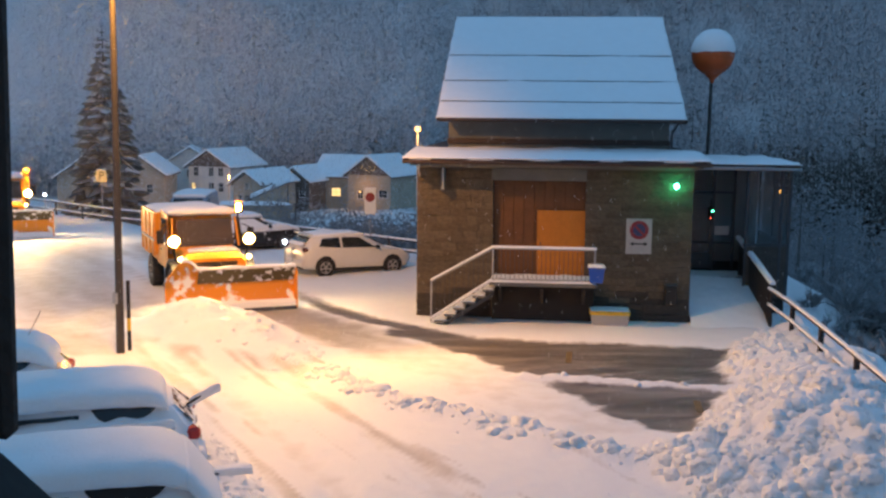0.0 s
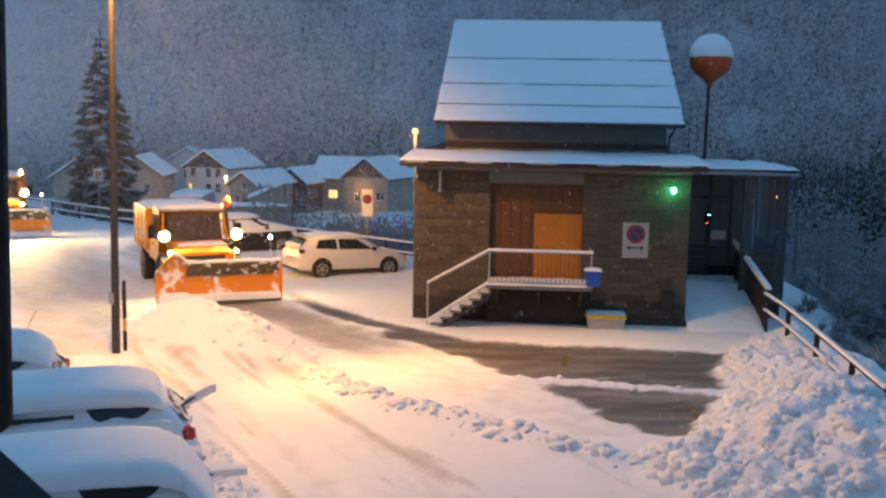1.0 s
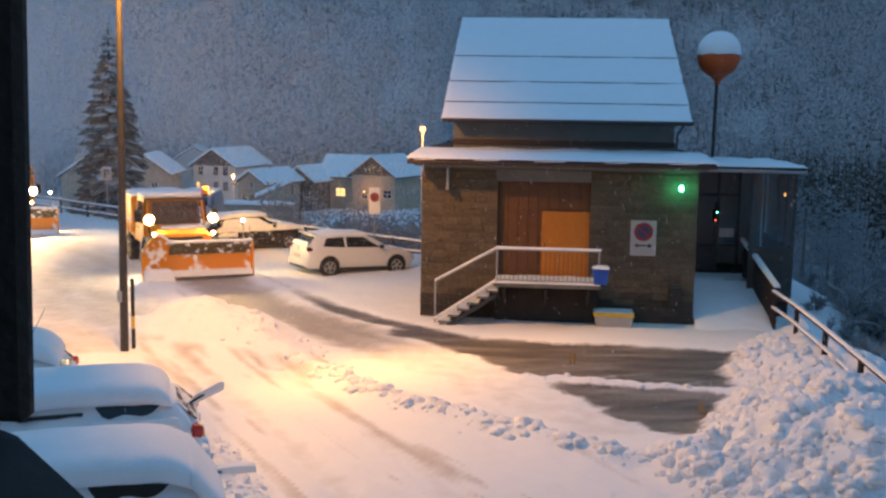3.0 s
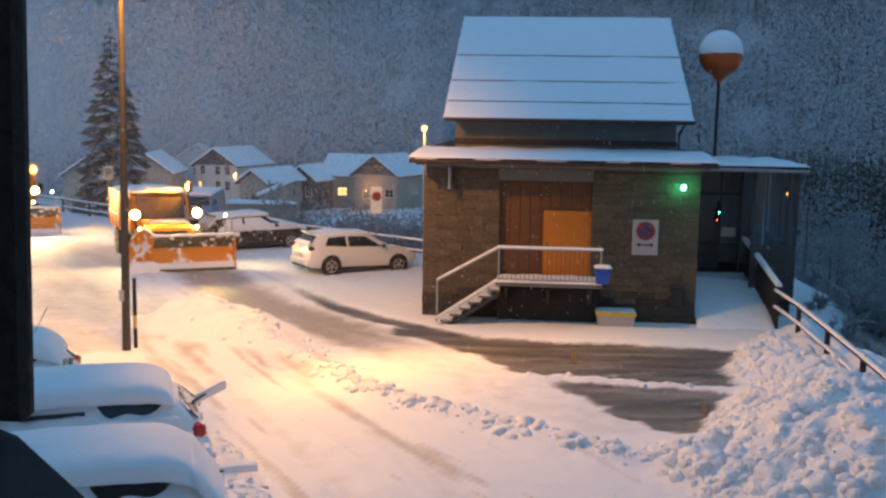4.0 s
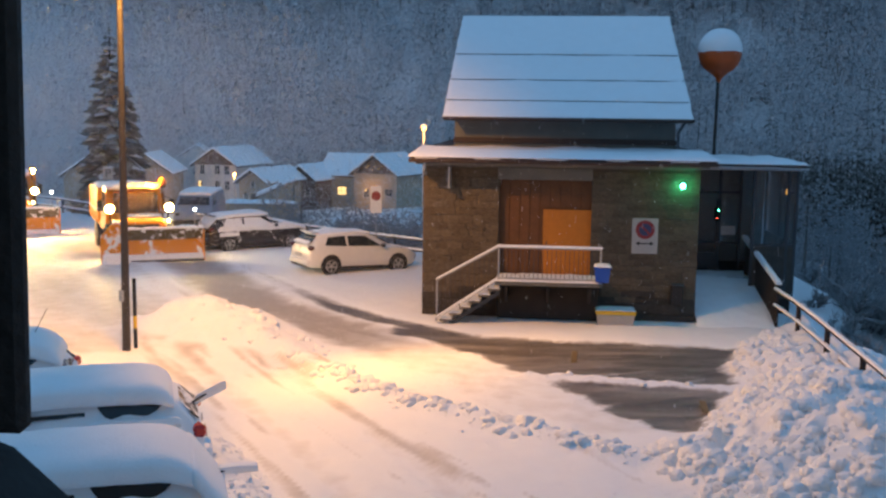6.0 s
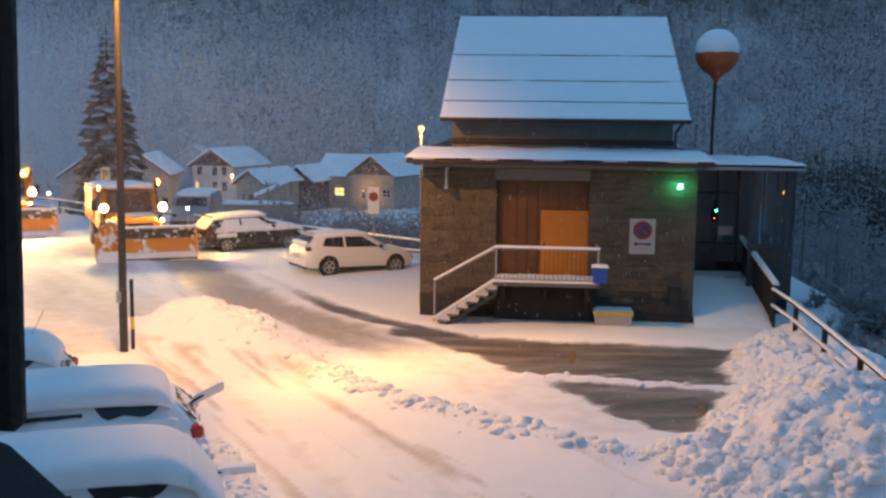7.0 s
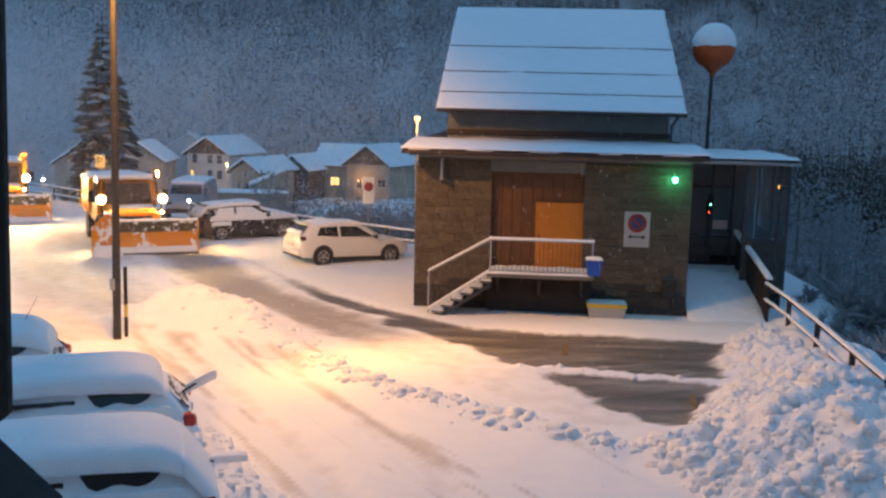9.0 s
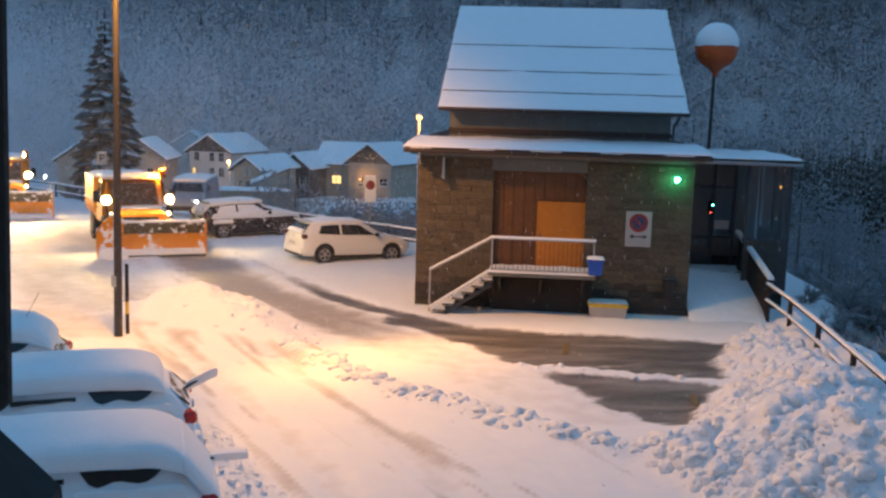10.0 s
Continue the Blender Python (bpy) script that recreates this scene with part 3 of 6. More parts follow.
# upper storey and steep roof
part("upper_wall", Mesh().box((3.77, 7.4, 4.95), (6.2, 11.0, 1.2)), RENDER_GREY, station, "grey rendered upper wall")
part("flashing", Mesh().box((3.77, 1.86, 4.72), (6.26, 0.06, 0.14), b=0.01), FASCIA, station)
EAVE_V, EAVE_Z, RIDGE_V, RIDGE_Z, R0, R1 = 1.2, 5.36, 7.9, 8.72, 0.42, 7.22
slope = (RIDGE_Z - EAVE_Z) / (RIDGE_V - EAVE_V)
roof = Mesh()
for s in (0, 1):
    back = lambda v: v if s == 0 else 2 * RIDGE_V - v
    roof.loft([[(u, back(EAVE_V), EAVE_Z), (u, back(EAVE_V), EAVE_Z - 0.09), (u, RIDGE_V, RIDGE_Z - 0.12), (u, RIDGE_V, RIDGE_Z)] for u in (R0, R1)])
part("roof", roof, FASCIA, station, "steep gabled roof with dark eaves")
part("roof_gutter", Mesh().rod((R0 - 0.02, EAVE_V - 0.05, EAVE_Z - 0.03), (R1 + 0.05, EAVE_V - 0.05, EAVE_Z - 0.03), 0.05), FASCIA, station)
part("roof_downpipe", Mesh().rod((R1 - 0.2, EAVE_V - 0.02, EAVE_Z - 0.08), (6.94, 1.82, 5.0), 0.035).rod((6.94, 1.82, 5.02), (6.94, 1.82, 4.6), 0.035), DARKSTEEL, station)
gable = Mesh()
for u in (0.7, 6.84):
    gable.prism([(1.9, 5.3), (13.9, 5.3), (RIDGE_V, RIDGE_Z - 0.1)], "x", u - 0.08, u + 0.08)
part("gable_wall", gable, RENDER_GREY, station)
bands = [0.0, 0.128, 0.313, 0.56, 1.0]
for i, (a, b) in enumerate(zip(bands, bands[1:])):
    va, vb = EAVE_V + (RIDGE_V - EAVE_V) * a, EAVE_V + (RIDGE_V - EAVE_V) * b
    part("snow_band", snow_sheet((R0 - 0.04, R1 + 0.04), (va - (0.03 if i == 0 else -0.015), vb + 0.01), lambda u, v: EAVE_Z + slope * (v - EAVE_V) + 0.005, 0.06, 20 + i, 80, 24, droop=0.0, soft=0.05), FLUFF, station, "smooth snow lying between snow guards", smooth=60)
    if i:
        part("snow_guard", Mesh().rod((R0, va, EAVE_Z + slope * (va - EAVE_V) + 0.06), (R1, va, EAVE_Z + slope * (va - EAVE_V) + 0.05), 0.013, n=6), DARKSTEEL, station)
part("antenna", Mesh().rod((4.0, 7.9, 8.7), (4.0, 7.9, 9.9), 0.015, n=6), STEEL, station)
part("antenna", Mesh().rod((5.6, 8.3, 8.5), (5.6, 8.3, 9.8), 0.012, n=6), STEEL, station)

# loading platform and stairs
plat = part("loading_platform", Mesh().box((3.42, -0.12, 0.53), (2.7, 0.3, 1.06), b=0.015), PLINTH, station, "dark concrete loading platform")
for u in (2.3, 3.4, 4.5):
    part("bracket", Mesh().prism([(-0.25, 0.45), (-0.25, 1.06), (-1.05, 1.06), (-1.05, 0.98)], "x", u - 0.04, u + 0.04), PLINTH, plat)
part("slab", Mesh().box((3.42, -0.58, 1.115), (2.78, 1.2, 0.1), b=0.015), RENDER_GREY, plat)
part("snow", snow_sheet((2.05, 4.8), (-1.17, -0.02), lambda u, v: 1.166, 0.075, 31, 40, 10), FLUFF, plat, smooth=60)
for i in range(6):
    z, u = 0.17 * i + 0.11, 0.76 + 0.25 * i
    part("step", Mesh().box((u, -0.62, z - 0.03), (0.32, 1.05, 0.06), b=0.01), RENDER_GREY, plat)
    part("snow", snow_sheet((u - 0.15, u + 0.15), (-1.13, -0.1), lambda q, w: z + 0.001, 0.05, 40 + i, 8, 14), FLUFF, plat, smooth=60)
part("stringer", Mesh().prism([(0.62, -0.05), (0.82, -0.05), (2.14, 0.82), (2.14, 1.06), (2.0, 1.06)], "y", -0.16, -0.1), DARKSTEEL, plat)
part("stringer", Mesh().prism([(0.7, -0.08), (0.86, -0.08), (2.14, 0.78), (2.14, 0.9)], "y", -1.05, -1.0), DARKSTEEL, plat)
part("lower_rail", Mesh().rod((0.5, -1.16, 0.13), (2.1, -1.16, 1.2), 0.022), STEEL, plat)
part("rail_snow", Mesh().prism([(0.5, 0.2), (0.52, 0.145), (2.1, 1.21), (2.1, 1.255), (2.04, 1.24)], "y", -1.19, -1.13), FLUFF, plat)
railing = thing("platform_railing", STATION, "steel railing with snow on its handrail beside the stairs", "railing")
for u, z0, z1 in ((0.52, 0.05, 1.14), (2.12, 1.16, 2.04), (4.74, 1.16, 2.04)):
    part("post", Mesh().rod((u, -1.12, z0), (u, -1.12, z1), 0.025), STEEL, railing)
part("handrail", Mesh().rod((0.5, -1.12, 1.14), (2.12, -1.12, 2.05), 0.028).rod((2.12, -1.12, 2.05), (4.76, -1.12, 2.05), 0.028).rod((4.74, -1.12, 2.05), (4.74, -0.05, 2.05), 0.028), STEEL, railing)
part("bottom_rail", Mesh().rod((2.12, -1.12, 1.24), (4.74, -1.12, 1.24), 0.018), STEEL, railing)
snowrail = Mesh()
snowrail.loft([[(2.08, -1.12 + dy, 2.05 + dz) for dy, dz in ((-0.035, 0.01), (-0.03, 0.05), (0, 0.07), (0.03, 0.05), (0.035, 0.01))] if k == 0 else [(4.78, -1.12 + dy, 2.05 + dz) for dy, dz in ((-0.035, 0.01), (-0.03, 0.05), (0, 0.07), (0.03, 0.05), (0.035, 0.01))] for k in (0, 1)])
snowrail.loft([[(u, -1.12 + dy, z + dz) for dy, dz in ((-0.035, 0.01), (-0.03, 0.04), (0, 0.055), (0.03, 0.04), (0.035, 0.01))] for u, z in ((0.5, 1.15), (2.1, 2.06))])
part("snow", snowrail, FLUFF, railing)
for i in range(22):
    u = 2.22 + i * 0.115
    part("baluster", Mesh().rod((u, -1.12, 1.24), (u, -1.12, 2.04), 0.007, n=6, caps=False), DARKSTEEL, railing)
for i in range(12):
    u = 0.62 + i * 0.125
    zb = 1.14 + (u - 0.5) * 0.5617
    part("baluster", Mesh().rod((u, -1.12, zb - 0.86 + 0.02 * i), (u, -1.12, zb), 0.007, n=6, caps=False), DARKSTEEL, railing)

# things on and by the front wall
litter = thing("litter_bin", STATION @ pose(4.78, -1.18, 1.22), "blue plastic bin with a snowy lid hung on the railing", "bin")
part("body", Mesh().loft([[(sx * w, sy * w * 0.8, z) for sx, sy in ((-1, -1), (1, -1), (1, 1), (-1, 1))] for z, w in ((0.0, 0.16), (0.36, 0.2))]), BINBLUE, litter)
part("lid", Mesh().box((0, 0, 0.38), (0.44, 0.36, 0.05), b=0.015), BINBLUE, litter)
part("snow_cap", snow_sheet((-0.22, 0.22), (-0.18, 0.18), lambda u, v: 0.406, 0.09, 50, 10, 10), FLUFF, litter, smooth=60)
part("hook", Mesh().box((0, 0.16, 0.2), (0.05, 0.14, 0.05), b=0.01), DARKSTEEL, litter)

sign = thing("no_parking_sign", STATION @ pose(5.94, -0.03, 2.3), "white no-parking sign with a double arrow on the wall", "sign")
part("plate", Mesh().box((0, 0, 0), (0.68, 0.03, 0.95), b=0.01), SIGNWHITE, sign)
disc = Matrix.Translation((0, -0.02, 0.17)) @ pose(0, 0, 0, 90)
part("red_ring", Mesh().lathe([(0.25, -0.004), (0.25, 0.004)], 32, disc), RED, sign)
part("blue_disc", Mesh().lathe([(0.165, 0.005), (0.165, 0.008)], 32, disc), BLUE, sign)
part("red_bar", Mesh().box((0, 0, 0), (0.4, 0.006, 0.05), m=Matrix.Translation((0, -0.031, 0.17)) @ pose(0, 0, 0, 0, 45)), RED, sign)
part("double_arrow", Mesh().box((0, -0.018, -0.2), (0.3, 0.006, 0.035)).prism([(-0.24, -0.2), (-0.14, -0.14), (-0.14, -0.26)], "y", -0.021, -0.015).prism([(0.24, -0.2), (0.14, -0.14), (0.14, -0.26)], "y", -0.021, -0.015), BLACK, sign)
part("text_bar", Mesh().box((0, -0.018, -0.32), (0.5, 0.006, 0.025)).box((0, -0.018, -0.385), (0.44, 0.006, 0.025)), STEEL, sign)

green = thing("green_lamp", STATION @ pose(6.85, -0.02, 3.66), "glowing green wall lamp on a short bracket", "lamp")
part("backplate", Mesh().box((0, 0.0, 0), (0.12, 0.05, 0.18), b=0.01), DARKSTEEL, green)
part("arm", Mesh().rod((0, 0, 0.02), (0, -0.16, 0.02), 0.02).rod((0.05, -0.02, 0.1), (0.3, -0.1, 0.26), 0.012), DARKSTEEL, green)
part("lens", Mesh().lathe([(0.02, -0.07), (0.05, -0.045), (0.062, 0.0), (0.045, 0.045), (0.015, 0.06)], 16, Matrix.Translation((0, -0.2, 0.0))), GREENLAMP, green, smooth=True)

grit = thing("grit_box", STATION @ pose(5.2, -0.42, -0.04), "pale grit box with a yellow lid edge and snow", "box")
part("body", Mesh().loft([[(sx * w, sy * d, z) for sx, sy in ((-1, -1), (1, -1), (1, 1), (-1, 1))] for z, w, d in ((0, 0.45, 0.24), (0.34, 0.5, 0.29))]), SIGNWHITE, grit)
part("lid", Mesh().box((0, 0, 0.37), (1.05, 0.64, 0.11), b=0.02), YELLOW, grit, "yellow lid")
part("snow_cap", snow_sheet((-0.5, 0.5), (-0.3, 0.3), lambda u, v: 0.425, 0.025, 51, 16, 10), FLUFF, grit, smooth=60)
can = thing("wall_box", STATION @ pose(6.82, -0.12, 0.6), "dark metal box mounted low on the stone wall", "box")
part("case", Mesh().box((0, 0, 0.15), (0.3, 0.24, 0.5), b=0.02), BLACK, can)
part("cover", Mesh().box((0, -0.02, 0.43), (0.34, 0.28, 0.05), b=0.015), DARKSTEEL, can)

# glazed porch, ramp and parapet
porch = thing("glazed_porch", STATION @ pose(0, 0, 0), "glazed porch with dark steel posts behind a snowy ramp", "porch")
part("roof", Mesh().box((8.85, 3.4, 4.13), (2.96, 4.4, 0.1), b=0.02), FASCIA, porch)
part("roof_snow", snow_sheet((7.4, 10.36), (1.12, 5.6), lambda u, v: 4.182, 0.1, 60, 40, 30), FLUFF, porch, smooth=60)
part("gutter", Mesh().rod((7.45, 1.14, 4.07), (10.36, 1.14, 4.07), 0.045).rod((7.5, 1.1, 4.1), (9.6, 1.1, 4.1), 0.03), STEEL, porch)
part("floor", Mesh().box((8.8, 3.8, 0.88), (2.8, 3.6, 0.12)), PLINTH, porch)
for u, v in ((7.62, 3.5), (8.45, 3.5), (9.05, 1.62), (9.98, 1.62), (10.2, 1.62), (10.2, 3.5), (10.2, 5.4), (9.05, 3.5)):
    part("post", Mesh().box((u, v, 2.3), (0.08, 0.08, 3.56), b=0.01), DARKSTEEL, porch)
part("pane", Mesh().box((9.5, 1.62, 3.0), (0.86, 0.012, 2.1)), PANE, porch).visible_shadow = False
part("pane", Mesh().box((10.09, 1.62, 3.0), (0.14, 0.012, 2.1)), PANE, porch).visible_shadow = False
part("pane", Mesh().box((8.75, 3.52, 2.9), (0.52, 0.012, 2.2)), PANE, porch).visible_shadow = False
part("side_pane", Mesh().box((10.2, 3.5, 3.0), (0.012, 3.6, 2.1)), PANE, porch).visible_shadow = False
for u, v, z, w in ((9.6, 1.62, 1.93, 1.24), (9.6, 1.62, 4.04, 1.24), (8.35, 3.5, 3.25, 1.5), (8.35, 3.5, 1.75, 1.5)):
    part("transom", Mesh().box((u, v, z), (w, 0.07, 0.07), b=0.01), DARKSTEEL, porch)
part("side_rail", Mesh().box((10.2, 3.5, 1.93), (0.07, 3.8, 0.08), b=0.01), DARKSTEEL, porch)
glass_door = part("glass_door", Mesh().box((7.78, 3.5, 2.0), (0.06, 0.05, 2.1), b=0.008).box((8.38, 3.5, 2.0), (0.06, 0.05, 2.1), b=0.008).box((8.08, 3.5, 1.2), (0.6, 0.05, 0.5), b=0.008), DARKSTEEL, porch)
part("notice", Mesh().box((8.72, 3.46, 2.12), (0.42, 0.01, 0.26)), STEEL, porch, "pale notice behind the glass")
for i in range(11):
    part("slat", Mesh().box((9.1 + i * 0.105, 1.6, 1.16), (0.1, 0.03, 1.46), b=0.006), PANELWOOD, porch)
for i in range(20):
    part("slat", Mesh().box((10.21, 1.72 + i * 0.185, 1.16), (0.03, 0.178, 1.46), b=0.006), PANELWOOD, porch)
part("entrance_wall", Mesh().box((8.4, 5.4, 2.5), (3.4, 0.1, 3.2)), SIGNWHITE, porch)
part("plinth", Mesh().box((9.62, 3.55, 0.1), (1.14, 3.7, 0.7)), PLINTH, porch)
panel_dev = thing("door_control", STATION @ pose(8.36, 3.3, 2.62), "small door control box with red and green lights", "control box")
part("case", Mesh().box((0, 0, 0), (0.14, 0.4, 0.4), b=0.02), BLACK, panel_dev)
part("green_light", Mesh().lathe([(0.014, -0.02), (0.014, 0.0)], 12, Matrix.Translation((0.0, -0.21, 0.12)) @ pose(0, 0, 0, 90)), GREENLAMP, panel_dev)
part("red_light", Mesh().lathe([(0.014, -0.02), (0.014, 0.0)], 12, Matrix.Translation((-0.04, -0.21, -0.1)) @ pose(0, 0, 0, 90)), REDLED, panel_dev)
wlamp = thing("porch_lamp", STATION @ pose(10.02, 1.9, 3.4), "small warm lamp fixed to the porch post", "lamp")
part("holder", Mesh().box((0.1, -0.14, 0), (0.2, 0.3, 0.05), b=0.01), DARKSTEEL, wlamp)
part("bulb", Mesh().lathe([(0.01, -0.06), (0.05, -0.03), (0.055, 0.02), (0.02, 0.06)], 12), WARMLAMP, wlamp, smooth=True)

ramp = thing("ramp", STATION, "snow-covered entrance ramp rising beside the stone wall", "ramp")
part("slope", Mesh().prism([(-0.35, -0.4), (-0.35, -0.06), (2.0, 0.84), (3.6, 0.88), (3.6, -0.4)], "x", 7.36, 9.3), PLINTH, ramp)
part("snow", snow_sheet((7.36, 9.36), (-0.7, 3.3), lambda u, v: min(0.9, max(-0.13, (v + 0.32) * 0.385)), 0.06, 70, 24, 40), FLUFF, ramp, smooth=60)
parapet = thing("ramp_parapet", STATION, "dark boarded ramp parapet with a snow-topped handrail", "parapet")
for i in range(17):
    v = -0.02 + i * 0.155
    zt = 1.05 + v * 0.335
    part("board", Mesh().box((9.42 - v * 0.14, v, zt - 0.52), (0.05, 0.145, 1.02), b=0.008), DARKWOOD, parapet)
part("top_rail", Mesh().rod((9.45, -0.12, 1.06), (9.04, 2.6, 1.96), 0.05), DARKWOOD, parapet)
part("snow_cap", Mesh().loft([[(u + du, v, z + dz) for du, dz in ((-0.08, 0.02), (-0.07, 0.09), (0, 0.12), (0.07, 0.09), (0.08, 0.02))] for u, v, z in ((9.45, -0.14, 1.08), (9.25, 1.2, 1.53), (9.04, 2.62, 1.98))]), FLUFF, parapet, smooth=60)

# level fence along the edge of the drop
FENCE = [(8.55, 26.4), (8.45, 24.4), (8.2, 21.8), (7.9, 19.1), (7.65, 16.9)]
fence = thing("edge_fence", pose(8.5, 26.4, 0), "two-rail wooden fence half buried in ploughed snow", "fence")
o = Vector((8.5, 26.4, 0))
for x, y in FENCE:
    part("post", Mesh().box(Vector((x, y, 0.45)) - o, (0.1, 0.1, 1.16), b=0.015), DARKWOOD, fence)
for (ax, ay), (bx, by) in zip(FENCE, FENCE[1:]):
    for z, r in ((0.98, 0.045), (0.56, 0.035)):
        part("rail", Mesh().rod(Vector((ax - 0.05, ay, z)) - o, Vector((bx - 0.05, by, z)) - o, r, n=8), DARKWOOD, fence)
        part("snow", Mesh().loft([[Vector((x - 0.05 + dx, y, z + r + dz)) - o for dx, dz in ((-0.045, -0.02), (-0.03, 0.03), (0.03, 0.03), (0.045, -0.02))] for x, y in ((ax, ay), (bx, by))]), FLUFF, fence)

# marker ball on its mast
ball = thing("marker_ball", STATION @ pose(8.66, 6.0, 0), "orange marker ball with a snow cap on a mast", "ball")
part("mast", Mesh().rod((-0.1, 0, -2.5), (-0.02, 0, 6.8), 0.07, 0.05), POLE, ball)
part("sphere", Mesh().lathe([(0.66 * math.sin(a), 7.42 - 0.66 * math.cos(a)) for a in np.linspace(0.06, 3.08, 18)], 32), BALLORANGE, ball, smooth=True)
part("collar", Mesh().lathe([(0.05, 6.52), (0.09, 6.64), (0.2, 6.76), (0.34, 6.86)], 20), BALLORANGE, ball)
part("finial", Mesh().rod((0, 0, 8.05), (0, 0, 8.32), 0.015, n=6).lathe([(0.01, 8.3), (0.035, 8.33), (0.01, 8.37)], 8), STEEL, ball)
cap = Mesh()
rings = []
for k, a in enumerate(np.linspace(0.03, 1.5, 12)):
    ring = []
    for i in range(36):
        th = 2 * math.pi * i / 36
        aa = a * (1 + (0.05 * noise.noise((math.cos(th) * 3, math.sin(th) * 3, 2)) if k > 9 else 0))
        rr = 0.675 + (0.11 * (1 - (a / 1.5) ** 2)) + 0.02 * noise.noise((math.cos(th) * 2 * a, math.sin(th) * 2 * a, 5))
        ring.append((rr * math.sin(aa), 0, rr * math.cos(aa), th))
    rings.append([(r[0] * math.cos(r[3]), r[0] * math.sin(r[3]), 7.42 + r[2]) for r in ring])
cap.loft(rings)
part("snow_cap", cap, FLUFF, ball, smooth=60)


# ---- street furniture ----
lamp_post = thing("street_lamp", pose(-7.45, 22.7, 0), "tall weathered street lamp post by the road", "street lamp")
part("post", Mesh().rod((0.03, 0, -0.1), (0.12, 0, 9.6), 0.095, 0.06, n=14), POLE, lamp_post, smooth=True)
part("arm", Mesh().rod((0.12, 0, 9.55), (0.45, -0.9, 9.76), 0.045), POLE, lamp_post)
# invented second arm and head, above the view, for the added spot
part("arm", Mesh().rod((0.12, 0, 9.55), (1.2, -0.05, 9.7), 0.045), POLE, lamp_post)
part("head", Mesh().box((1.42, -0.08, 9.68), (0.62, 0.3, 0.12), rz=-4, b=0.04), DARKSTEEL, lamp_post)
part("head", Mesh().box((0.55, -1.1, 9.74), (0.62, 0.3, 0.12), rz=-55, b=0.04), DARKSTEEL, lamp_post)
part("access_door", Mesh().box((0.03, -0.095, 0.9), (0.1, 0.02, 0.3), b=0.008), POLE, lamp_post)
part("band", Mesh().lathe([(0.1, 1.15), (0.1, 1.4)], 16, Matrix.Translation((-0.01, 0, 0))), STEEL, lamp_post, "metal sign clamp")
stake = thing("snow_stake", pose(-7.27, 22.9, 0), "black and yellow snow stake beside the lamp post", "stake")
for i in range(6):
    z = -0.1 + i * 0.29
    part("band", Mesh().rod((0, 0, z), (0, 0, z + 0.288), 0.045), BLACK if i in (0, 1, 3, 4, 5) else YELLOW, stake)


def far_lamp(x, y, z0, z1, size, label):
    t = thing("distant_street_lamp", pose(x, y, z0), label, "street lamp")
    part("post", Mesh().rod((0, 0, 0), (0, 0, z1 - z0), 0.07, 0.06), WHITE if z1 > 0 else STEEL, t)
    part("lantern", Mesh().lathe([(0.05, -0.2), (size, -0.12), (size, 0.05), (0.04, 0.12)], 14, Matrix.Translation((0, 0, z1 - z0))), WARMLAMP, t, smooth=True)
    part("hood", Mesh().lathe([(size + 0.05, 0.06), (size, 0.13), (0.04, 0.2)], 14, Matrix.Translation((0, 0, z1 - z0))), FLUFF, t, smooth=True)


far_lamp(-1.74, 60, -6.6, 4.62, 0.15, "lit street lamp with a snowy hood behind the building")
far_lamp(-30.5, 142, -9.0, -3.5, 0.13, "small lit lamp among the village houses")


def roadside_sign(name, x, y, z0, z1, zs, w, h, label, ring):
    t = thing(name, pose(x, y, z0), label, "sign")
    part("post", Mesh().rod((0, 0.03, 0), (0, 0.03, z1 - z0), 0.03), STEEL, t)
    part("plate", Mesh().box((0, 0, zs - z0), (w, 0.02, h), b=0.006), WHITE if ring else SIGNWHITE, t)
    dd = Matrix.Translation((0, -0.014, zs - z0 + h * 0.18)) @ pose(0, 0, 0, 90)
    if ring:
        part("red_disc", Mesh().lathe([(w * 0.42, -0.003), (w * 0.42, 0.003)], 24, dd), RED, t)
        part("inner_disc", Mesh().lathe([(w * 0.3, 0.004), (w * 0.3, 0.006)], 24, dd), BLUE if ring == 1 else RED, t)
    else:
        fnt = bpy.data.curves.new("letter", "FONT")
        fnt.body, fnt.size, fnt.align_x, fnt.align_y, fnt.extrude = "P", h * 0.95, "CENTER", "CENTER", 0.003
        tmp = bpy.data.objects.new("letter", fnt)
        me = bpy.data.meshes.new_from_object(tmp)
        me.materials.append(BLACK)
        bpy.data.objects.remove(tmp)
        let = new("letter", me)
        let.parent = t
        let.matrix_basis = pose(0, -0.016, zs - z0, 90)
    part("snow_cap", Mesh().box((0, 0, zs - z0 + h / 2 + 0.03), (w, 0.05, 0.05), b=0.02), FLUFF, t)


roadside_sign("no_stopping_sign", -2.87, 38.0, -0.2, 2.7, 2.18, 0.42, 0.95, "white sign with a red disc on a post by the fence", 2)
roadside_sign("parking_sign", -17.0, 50, -0.2, 2.6, 2.27, 0.5, 0.6, "small white parking sign on a post", 0)

